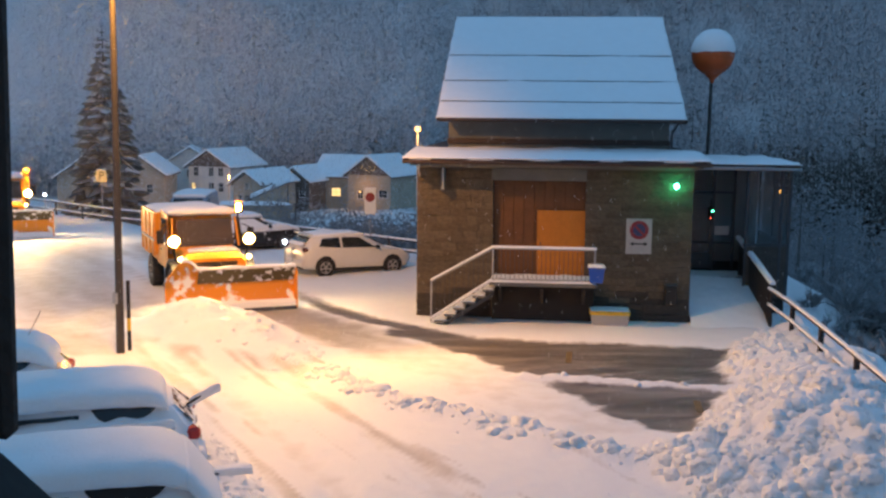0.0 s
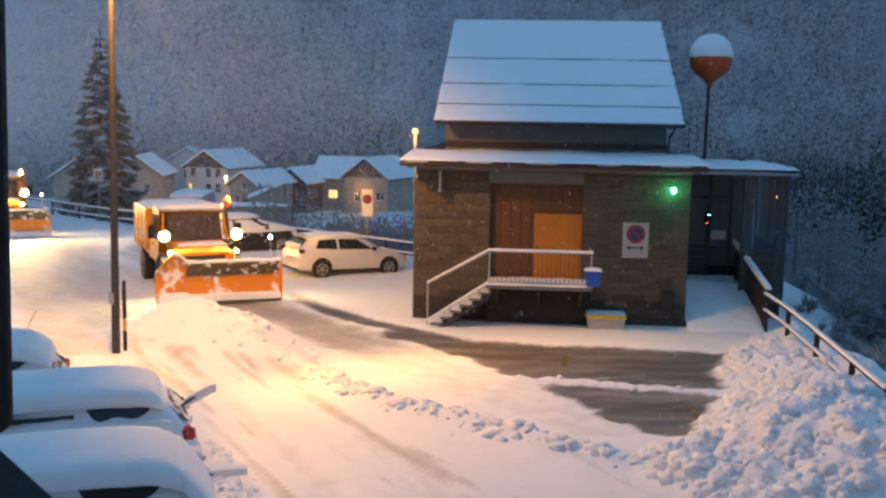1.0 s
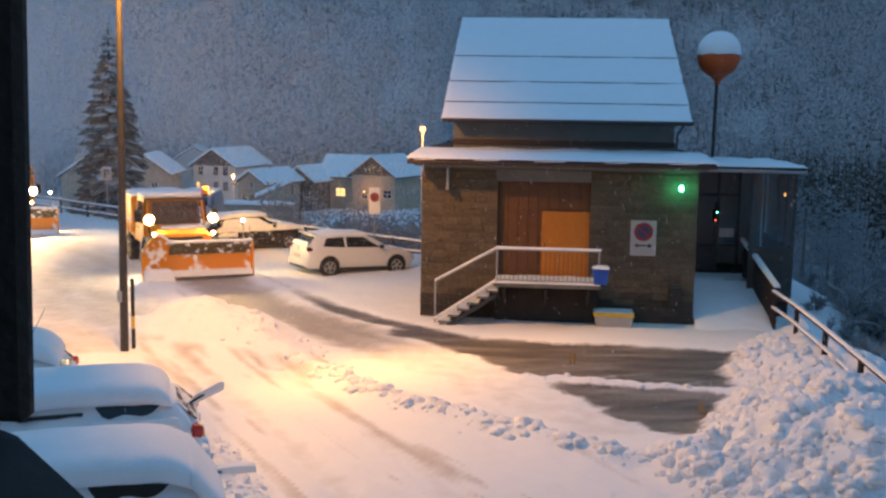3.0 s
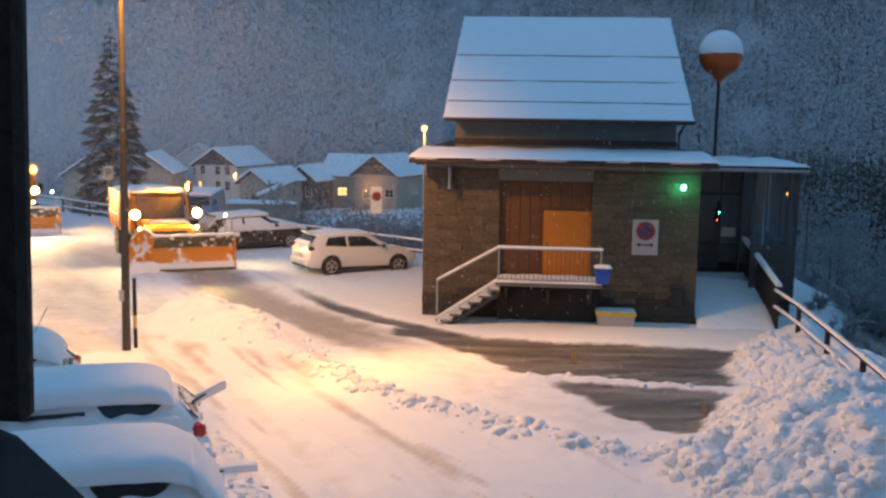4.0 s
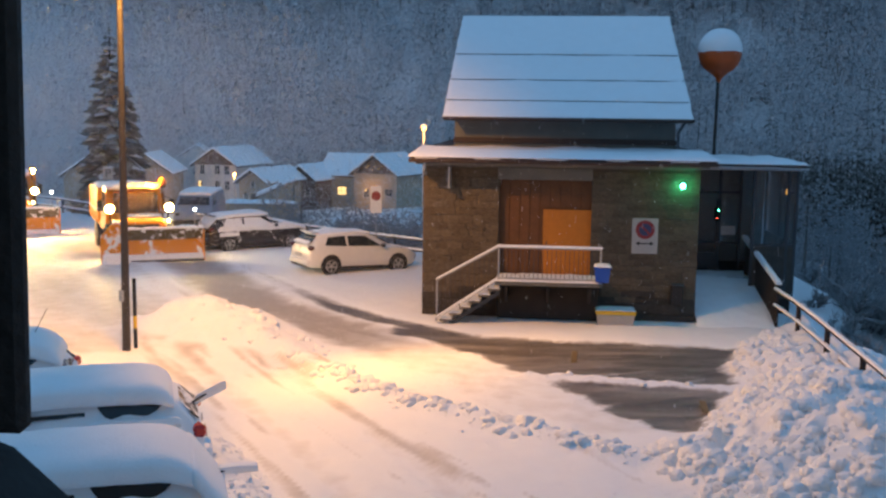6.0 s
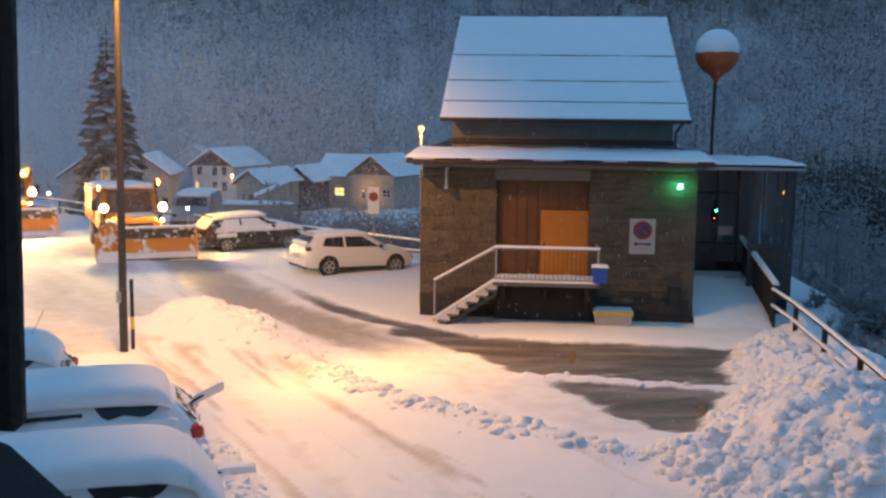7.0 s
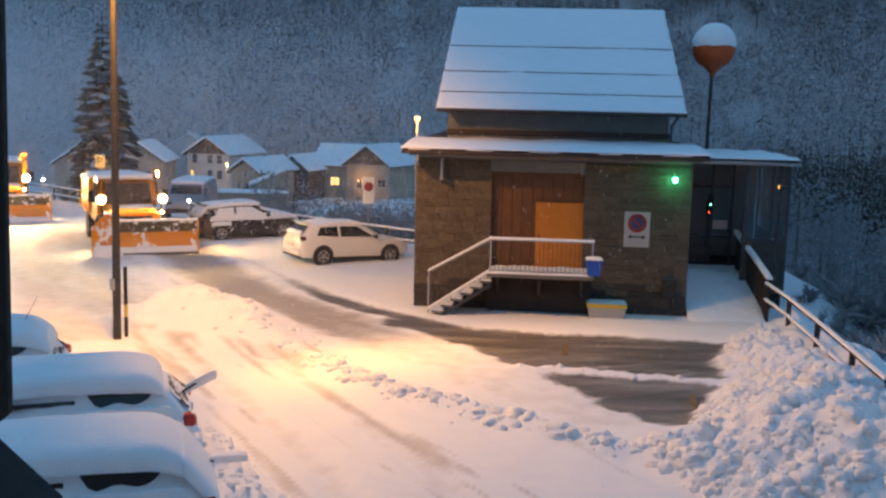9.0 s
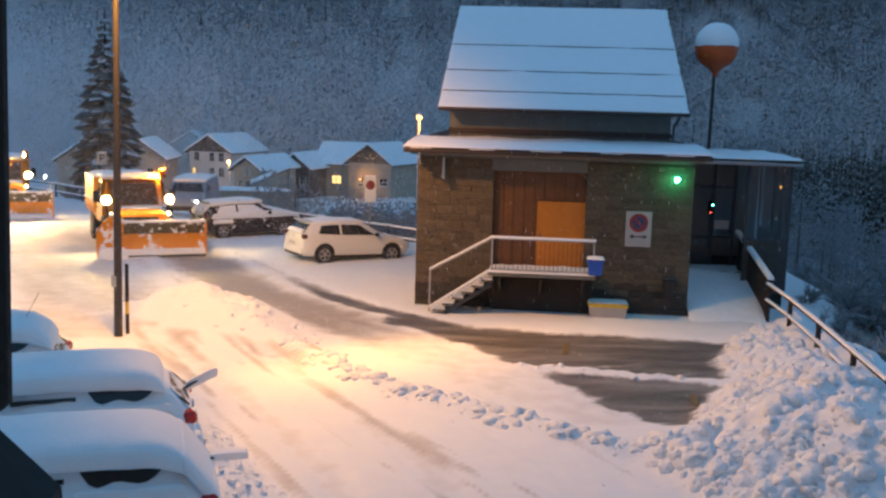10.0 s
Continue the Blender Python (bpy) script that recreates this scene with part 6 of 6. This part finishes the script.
def wood(name, kinds, spots, mats, label, category):
    """Many trees joined into one object; spots are (x, y, z, scale, turn, kind)."""
    V, F, S, k = [], [], [], 0
    for x, y, z, sc, a, kind in spots:
        v, f, s = kinds[kind]
        c, sn = math.cos(a), math.sin(a)
        V.append(v @ np.array([[c, sn, 0], [-sn, c, 0], [0, 0, 1]]) * sc + (x, y, z))
        F.append(f + k)
        S.append(s)
        k += len(v)
    ob = raw(name, np.concatenate(V), np.concatenate(F), mats, np.concatenate(S), smooth=False)
    return tagged(ob, label, category, kind="stuff")




def puff(seed, h, bits=150, tuft=0.035):
    """A tree or bush thick with rime: a stem and lobes of many small ragged twig tufts."""
    r = np.random.RandomState(seed)
    n = 4
    vs = [(0.02 * h * math.cos(i * 1.571), 0.02 * h * math.sin(i * 1.571), -1.0) for i in range(n)] + [(0.006 * h * math.cos(i * 1.571), 0.006 * h * math.sin(i * 1.571), h * 0.7) for i in range(n)]
    fs = [(i, (i + 1) % n, n + (i + 1) % n, n + i) for i in range(n)]
    sl = [0] * n
    lobes = [(r.randn(3) * (0.17, 0.17, 0.14) + (0, 0, 0.58)) * h for _ in range(7)]
    for k in range(bits):
        c = lobes[r.randint(7)] + r.randn(3) * h * (0.085, 0.085, 0.1)
        d = r.randn(3) + (0, 0, 0.6)
        d, e = d / np.linalg.norm(d), r.randn(3)
        e = np.cross(d, e / np.linalg.norm(e))
        s = h * tuft * (1 + 1.15 * r.rand())
        q = len(vs)
        vs += [tuple(c - d * s), tuple(c + e * s * 0.5), tuple(c + d * s * 1.3), tuple(c - e * s * 0.5)]
        fs.append((q, q + 1, q + 2, q + 3))
        sl.append(1)
    return np.array(vs), np.array(fs), np.array(sl)


rs = np.random.RandomState(3)
PUFFS = [puff(200 + k, 10) for k in range(7)]
THICKET = [puff(230 + k, 10, 900, 0.013) for k in range(5)]
CONIFERS = [conifer(60 + k, 15, 12, 7) for k in range(6)]
BARE = [grown(80 + k, 11, 3, 0.62, 6, 0.3) for k in range(4)]
BUSHES = [grown(100 + k, 2.6, 2, 0.7, 6, 0.2) for k in range(5)]


def spots(n, x0, x1, y0, y1, lo, hi, kinds, widen=0.55, keep=lambda x, y: True):
    out = []
    while len(out) < n:
        y = y0 + (y1 - y0) * rs.rand()
        wdt = max(1.0, y * widen) if widen else 1
        x = (x0 + (x1 - x0) * rs.rand()) * (wdt if widen else 1)
        if keep(x, y):
            out.append([x, y, 0, lo + (hi - lo) * rs.rand(), rs.rand() * 6.28, rs.randint(kinds)])
    a = np.array(out)
    a[:, 2] = land(a[:, 0], a[:, 1])
    return [(*r[:5], int(r[5])) for r in a]


clear = lambda x, y: not (-62 < x < 6 and y < 176)
wood("mountain_spruces", CONIFERS, spots(330, -1, 1, 172, 300, 0.5, 1.15, 6, 0.62, clear), [NEEDLES, FROST, BARK], "snow-dusted spruce forest on the mountainside", "forest")
wood("mountain_bare_trees", BARE, spots(40, -1, 1, 168, 260, 0.6, 1.1, 4, 0.62, clear), [TWIG, FROST], "frosted bare trees on the mountainside", "forest")
wood("mountain_rime_trees", PUFFS, spots(1700, -1, 1, 170, 300, 0.55, 1.3, 7, 0.62, clear), [TWIG, RIME], "rime-covered broadleaf wood on the mountainside", "forest")
wood("valley_trees", BARE, [s for s in spots(24, 0.1, 1, 70, 165, 0.4, 0.8, 4, 0.6)], [TWIG, FROST], "frosted bare trees in the valley", "trees")
# dark needles and dull frost put this slope's shade into the colour
DARKNEEDLES = material("shaded_spruce_needles", (0.15, 0.155, 0.145), 0.9, vary=0.4, scale=1.2, bump=0.3, fine=8)
DULLFROST = material("dulled_frost_on_boughs", (0.28, 0.285, 0.29), 0.9, vary=0.25, scale=1.2, bump=0.2)
wood("dark_spruces", CONIFERS, spots(260, 0.325, 0.5, 100, 150, 0.5, 0.78, 6, 1.0) + spots(50, 0.3, 0.5, 168, 200, 0.6, 0.9, 6, 1.0), [DARKNEEDLES, DULLFROST, BARK], "spruces with the valley side's shade put into their dark colour", "trees")
wood("frosted_bushes", BUSHES, spots(24, -18, 1.5, 47, 118, 0.8, 1.9, 5, 0) + spots(60, 9.6, 34, 14, 80, 0.6, 1.6, 5, 0, lambda x, y: x > 9.9 + 0.04 * y) + spots(44, 9.3, 15, 16, 36, 0.3, 0.75, 5, 0, lambda x, y: x > 9.4 + 0.22 * max(0, y - 24)), [TWIG, FROST], "frosted bushes on the slope below the fence", "bushes")

wood("rime_thicket", THICKET, spots(64, -0.165, -0.015, 47, 96, 0.34, 0.56, 5, 1.0, lambda x, y: True) + spots(60, 0.3, 0.75, 26, 90, 0.22, 0.46, 5, 1.0, lambda x, y: x > 11.5), [TWIG, RIME], "rime-covered thicket on the valley slope", "bushes")
SHRUBS = [grown(140 + k, 5.2, 3, 0.8, 6, 0.15) for k in range(4)]
wood("frosted_thicket", SHRUBS, spots(40, -15, 2.5, 47, 84, 0.7, 1.25, 4, 0, lambda x, y: x > -0.2 * y + 1) + spots(34, 11, 34, 26, 72, 0.5, 1.0, 4, 0, lambda x, y: x > 9 + 0.12 * y), [TWIG, FROST], "frosted thicket on the slope beyond the fence", "bushes")
gable_house(-25.0, 104, -6.4, 1.9, 2.4, 2.0, 2.9, 20, HOUSEDARK, "small dark wooden hut by the road", [], chimney=False, roof_over=0.3)

spruce = thing("spruce_tree", pose(-20.75, 62, -2.1), "tall snow-dusted spruce beside the road", "tree")
v, f, s = conifer(7, 12.9, 32, 18)
v[:, :2] *= 1.1
SPRUCE = material("snow_dusted_needles", (0.27, 0.255, 0.235), 0.9, vary=0.4, scale=1.2, bump=0.3, fine=8)
crown = raw("crown", v, f, [SPRUCE, LEAFSNOW, BARK], s, smooth=False)
crown.parent = spruce
part("trunk", Mesh().rod((0, 0, -1), (0, 0, 12.4), 0.2, 0.03, n=10), BARK, spruce)

# thin dull yellow strips on the wet asphalt
DULLYELLOW = material("dull_yellow_strip", (0.2, 0.14, 0.06), 0.6, vary=0.6, scale=5, bump=0.2)
for x, y, length in ((2.86, 23.0, 1.1), (4.85, 18.9, 0.8)):
    mark = tagged(part("yellow_strip", Mesh().box((0, 0, 0), (0.13, length, 0.006), b=0.002), DULLYELLOW), "thin dull yellow strip on wet asphalt", "road marking", kind="structure")
    mark.matrix_world = pose(x, y, max(height(x + a, y + b) for a in (-0.06, 0.06) for b in (-0.4, 0, 0.4)) + 0.005, rz=-8)

# ---- lumps of ploughed snow ----
ico = bmesh.new()
bmesh.ops.create_icosphere(ico, subdivisions=2, radius=1)
IV = np.array([v.co[:] for v in ico.verts])
IF = np.array([[v.index for v in f.verts] for f in ico.faces])
ico.free()
ico = bmesh.new()
bmesh.ops.create_icosphere(ico, subdivisions=1, radius=1)
IV1 = np.array([v.co[:] for v in ico.verts])
IF1 = np.array([[v.index for v in f.verts] for f in ico.faces])
ico.free()
CRUMBS = [IV1 * (1 + 0.5 * (rs.rand(len(IV1), 1) - 0.5)) for _ in range(10)]
LUMPS = []
for k in range(14):
    d = np.array([noise.noise(Vector(p) * 1.5 + Vector((k * 7, 0, 0))) * 0.5 + noise.noise(Vector(p) * 3.4 + Vector((0, k * 5, 0))) * 0.3 for p in IV])
    LUMPS.append(IV * (1 + d)[:, None] * (1 + 0.3 * (rs.rand(3) - 0.5)))


def lumps(name, places, label):
    V, F, k = [], [], 0
    xs, ys = np.array([p[0] for p in places]), np.array([p[1] for p in places])
    zs = surface(xs, ys)[0]
    for (x, y, size), z in zip(places, zs):
        a = rs.rand() * 6.28
        c, s = math.cos(a), math.sin(a)
        small = size < 0.058
        v = (CRUMBS if small else LUMPS)[rs.randint(10)] @ np.array([[c, s, 0], [-s, c, 0], [0, 0, 1]]) * size * (1, 1, 0.8)
        V.append(v + (x, y, z - size * 0.34))
        F.append((IF1 if small else IF) + k)
        k += len(v)
    return tagged(raw(name, np.concatenate(V), np.concatenate(F), [CLODS], smooth=True), label, "snow", kind="stuff")


def along(line, n, spread, lo, hi, start=0.0, end=1.0):
    seg = [math.dist(a, b) for a, b in zip(line, line[1:])]
    out = []
    for _ in range(n):
        u = (start + (end - start) * rs.rand()) * sum(seg)
        for (a, b), q in zip(zip(line, line[1:]), seg):
            if u <= q:
                break
            u -= q
        p = np.array(a) + (np.array(b) - a) * (u / q)
        p = p + rs.randn(2) * spread
        out.append((p[0], p[1], lo + (hi - lo) * rs.rand() ** 3.2))
    return out


lumps("windrow_lumps", along(WINDROW, 750, 0.17, 0.03, 0.17, 0.3, 0.98) + along(WINDROW, 260, 0.3, 0.012, 0.07, 0.2, 0.98) + along(WINDROW, 150, 0.45, 0.02, 0.15, 0.0, 0.3) + along(WINDROW, 120, 0.55, 0.012, 0.06, 0.15, 0.95) + along(STRIP, 16, 0.05, 0.03, 0.1) + along(LANE, 26, 0.7, 0.015, 0.045, 0.5, 1.0), "lumps of snow along the ploughed windrow")
heap = []
while len(heap) < 3000:
    x, y = 3.0 + 6 * rs.rand(), 9 + 16.5 * rs.rand()
    if inside(PILE, np.array([x]), np.array([y]))[0] and x < 8.1 and rs.rand() < 1.25 - (y - 9) * 0.035:
        heap.append((x, y, 0.03 + 0.13 * rs.rand() ** 1.8))
while len(heap) < 4800:
    x, y = 3.0 + 6 * rs.rand(), 9 + 16.5 * rs.rand()
    if inside(PILE, np.array([x]), np.array([y]))[0] and x < 8.1:
        heap.append((x, y, 0.012 + 0.02 * rs.rand()))
lumps("snow_heap_lumps", heap, "clods of ploughed snow on the roadside heap")
tracks = []
while len(tracks) < 330:
    x, y = -4.6 + 2.6 * rs.rand(), 12.2 + 6 * rs.rand()
    if x + 3.2 + (y - 15.3) * 0.52 < 0.15 and x > -3.6 - 0.1 * (y - 13):
        tracks.append((x, y, 0.02 + 0.055 * rs.rand() ** 2))
lumps("trodden_snow_lumps", tracks, "trodden lumpy snow behind the parked cars")

# ---- window from which the street is seen ----
# unseen wall behind the camera, raised and browned to dim the parked cars
house = tagged(part("wall_house", Mesh().box((-8.25, -0.2, 6.2), (15.5, 0.36, 13)).box((8.65, -0.2, 6.2), (15.5, 0.36, 13)).box((0.2, -0.2, 2.2), (1.4, 0.36, 5.0)).box((0.2, -0.2, 9.7), (1.4, 0.36, 6.0)), HOUSESTONE), "unseen house wall round the open window, made tall to block sky light", "wall", kind="structure")
shutter = thing("window_shutter", pose(-0.36, 0, 5.5, ry=1.05), "dark wooden window shutter standing open", "shutter")
part("leaf", Mesh().box((-0.005, 0.38, 0.488), (0.04, 0.74, 1.475), b=0.008), DARKWOOD, shutter)
part("edge_strip", Mesh().box((0.012, 0.752, 0.488), (0.05, 0.02, 1.465), b=0.006), DARKWOOD, shutter)
part("hinge", Mesh().box((0.0, 0.01, 0.9), (0.05, 0.06, 0.1), b=0.008).box((0.0, 0.01, 0.0), (0.05, 0.06, 0.1), b=0.008), DARKSTEEL, shutter)
boxt = thing("flower_box", pose(-0.343, 0, 5.252), "dark empty flower box hung outside the window", "flower box")
part("trough", Mesh().prism([(-0.6, -0.25), (0.06, -0.25), (0.05, -0.06), (0.0, -0.012), (-0.03, 0.0), (-0.6, 0.0)], "y", 0.46, 0.76), BLACK, boxt)
part("bracket", Mesh().box((-0.2, 0.25, -0.22), (0.04, 0.52, 0.03)), DARKSTEEL, boxt)

# ---- falling snow ----
FLAKE = material("snowflake", (0.9, 0.92, 0.95), 0.8, vary=0.0, bump=0.0)
STREAK = material("haze_snow_sliver", (0.9, 0.92, 0.95), 0.8, vary=0.0, bump=0.0)
STREAK.node_tree.nodes["Principled BSDF"].inputs["Alpha"].default_value = 0.58
flakes = []
OV = np.array([(1, 1, 1.2), (1, -1, -1.2), (-1, 1, -1.2), (-1, -1, 1.2)], float) * 0.8
OF = np.array([(0, 1, 2), (0, 3, 1), (0, 2, 3), (1, 3, 2)])
for drift, fall, n in ((1.4, 19.0, 12000), (0.5, 22.0, 12000), (-0.5, 17.0, 12000)):
    y = 8 + 42 * rs.rand(n) ** 0.8
    c = np.stack([(rs.rand(n) - 0.5) * 1.05 * y, y, -4 + 38 * rs.rand(n)], -1)
    size = 0.003 + 0.005 * rs.rand(n)
    V = (OV[None] * size[:, None, None] + c[:, None]).reshape(-1, 3)
    F = (OF[None] + 4 * np.arange(n)[:, None, None]).reshape(-1, 3)
    ob = raw("falling_snow", V, F, [FLAKE])
    flakes.append((tagged(ob, "loose snowflakes drifting down through the air", "snowfall", kind="stuff"), drift, fall))
HAZE_SNOW = [
    # drift, fall, flakes, near, far, width, left and right as shares of the distance, gathering to the left, lowest, height
    (1.5, 15.0, 330000, 163, 172, 1.1, -0.5, 0.5, 2.5, -8, 34),
    (0.6, 18.0, 330000, 163, 172, 1.1, -0.5, 0.5, 2.5, -8, 34),
    (1.1, 16.0, 70000, 46, 120, 1.3, -0.5, 0.5, 2.4, -8, 20),
    (0.8, 11.0, 170000, 20, 44, 0.52, -0.46, -0.02, 1.2, 1.5, 7.5),
]
for drift, fall, n, y0, y1, wide, left, right, gather, low, rise in HAZE_SNOW:
    # dense snowfall, each flake an oversized sliver, standing in for haze; thickest left
    y = y0 + (y1 - y0) * rs.rand(n)
    c = np.stack([(left + (right - left) * rs.rand(n) ** gather) * y, y, low + rise * y / y1 * rs.rand(n) + fall * rs.rand(n)], -1)
    a, w = rs.rand(n) * 6.28, wide * y * (0.0002 + 0.0001 * rs.rand(n))
    side = np.stack([np.cos(a) * w, np.sin(a) * w * 0.5, 0 * w], -1)
    tall = np.stack([0.4 * w * rs.randn(n), 0 * w, w * (2.5 + 2.5 * rs.rand(n))], -1)
    V = np.stack([c - side, c + side, c + tall * 1.8], 1).reshape(-1, 3)
    F = np.array([(0, 1, 2)])[None] + 3 * np.arange(n)[:, None, None]
    ob = raw("falling_snow", V, F.reshape(-1, 3), [STREAK], smooth=False)
    flakes.append((tagged(ob, "dense oversized snow slivers standing in for valley haze" if y0 > 40 else "snow slivers round the street lamp, thickened to make warm haze", "snowfall", kind="stuff"), drift, fall))


# ---- stone blocks of the front wall ----
rnd = random.Random(11)
block_meshes, damp_meshes = [], []
for k in range(20):
    q = Mesh().box((0, 0, 0), (1.0, 1.0, 1.0), b=0.09)
    q.v = [(x + rnd.uniform(-0.035, 0.035), y + rnd.uniform(-0.14, 0.14), z + rnd.uniform(-0.06, 0.06)) for x, y, z in q.v]
    (damp_meshes if k % 2 else block_meshes).append(q.data("stone_block", DAMPSTONE if k % 2 else STONE))


def block(u0, u1, z0, z1):
    low = z1 < 0.62 + 0.25 * rnd.random()
    ob = new("stone_block", rnd.choice(damp_meshes if low else block_meshes))
    ob.parent = front_wall
    ob.matrix_basis = pose((u0 + u1) / 2, 0.008, (z0 + z1) / 2) @ Matrix.Diagonal((u1 - u0 - 0.008, 0.045 + rnd.uniform(0, 0.014), z1 - z0 - 0.006, 1))


z = 0.0
while z < 3.98:
    h = min(rnd.choice((0.15, 0.18, 0.2, 0.23, 0.3)), 4.05 - z)
    for a, b in ((W0, DOOR0), (DOOR1, W1)) if z > FLOOR - 0.1 else ((W0, 2.0), (4.8, W1)):
        u = a
        while u < b - 0.01:
            w = rnd.uniform(0.24, 0.58)
            w = b - u if b - u - w < 0.22 else w
            if h > 0.23 and rnd.random() < 0.45:
                cut = z + h * rnd.uniform(0.4, 0.6)
                block(u, u + w, z, cut)
                block(u, u + w, cut, z + h)
            else:
                block(u, u + w, z, z + h)
            u += w
    z += h


# ---- motion of the ploughs and the falling snow ----
def motions():
    driven = [(0, -6.81, 29.2, 25.4), (0.5, -7.06, 29.87, 25.4), (1, -7.36, 30.58, 25.4), (1.5, -7.72, 31.5, 25.8), (2, -8.15, 32.54, 26.2), (2.5, -8.7, 33.6, 27), (4, -10.19, 35.85, 27.2), (4.5, -10.66, 36.36, 27), (5, -11.1, 36.83, 26.8), (5.5, -11.43, 37.3, 26.3), (7, -12.05, 38.45, 25.9), (7.5, -11.93, 38.05, 25.9), (8, -11.78, 37.7, 26), (8.5, -11.6, 37.3, 26), (9, -11.4, 36.85, 26), (9.5, -11.14, 36.2, 26), (10, -10.92, 35.77, 26)]
    rows = [(t, pose(x, y, -0.05, rz=a)) for t, x, y, a in driven]
    walk(truck, rows)
    ts, at, run = [r[0] for r in rows], [r[1].translation for r in rows], [0.0]
    for (a, b), t in zip(zip(at, at[1:]), ts[1:]):
        run.append(run[-1] + (b - a).length * (1 if t <= 7 else -1))
    for w in truck_wheels:
        x, y, z = w.matrix_basis.translation
        walk(w, [(k / 10, pose(x, y, z, math.degrees(np.interp(k / 10, ts, run) / 0.54))) for k in range(101)])
    walk(truck_beacon, [(k / 15, pose(1.03, 0.85, 2.69, rz=-9 + 360 * (k / 15 / 0.2888 - 0.04))) for k in range(151)])
    walk(far_beacon, [(k / 15, pose(1.03, 0.85, 2.69, rz=-11 + 360 * (k / 15 / 0.2904 - 0.55))) for k in range(151)])
    for ob, drift, fall in flakes:
        walk(ob, [(0, pose(0, 0, 0)), (5, pose(drift * 0.5, 0, -fall * 0.5)), (10, pose(drift, 0, -fall))])


motions()
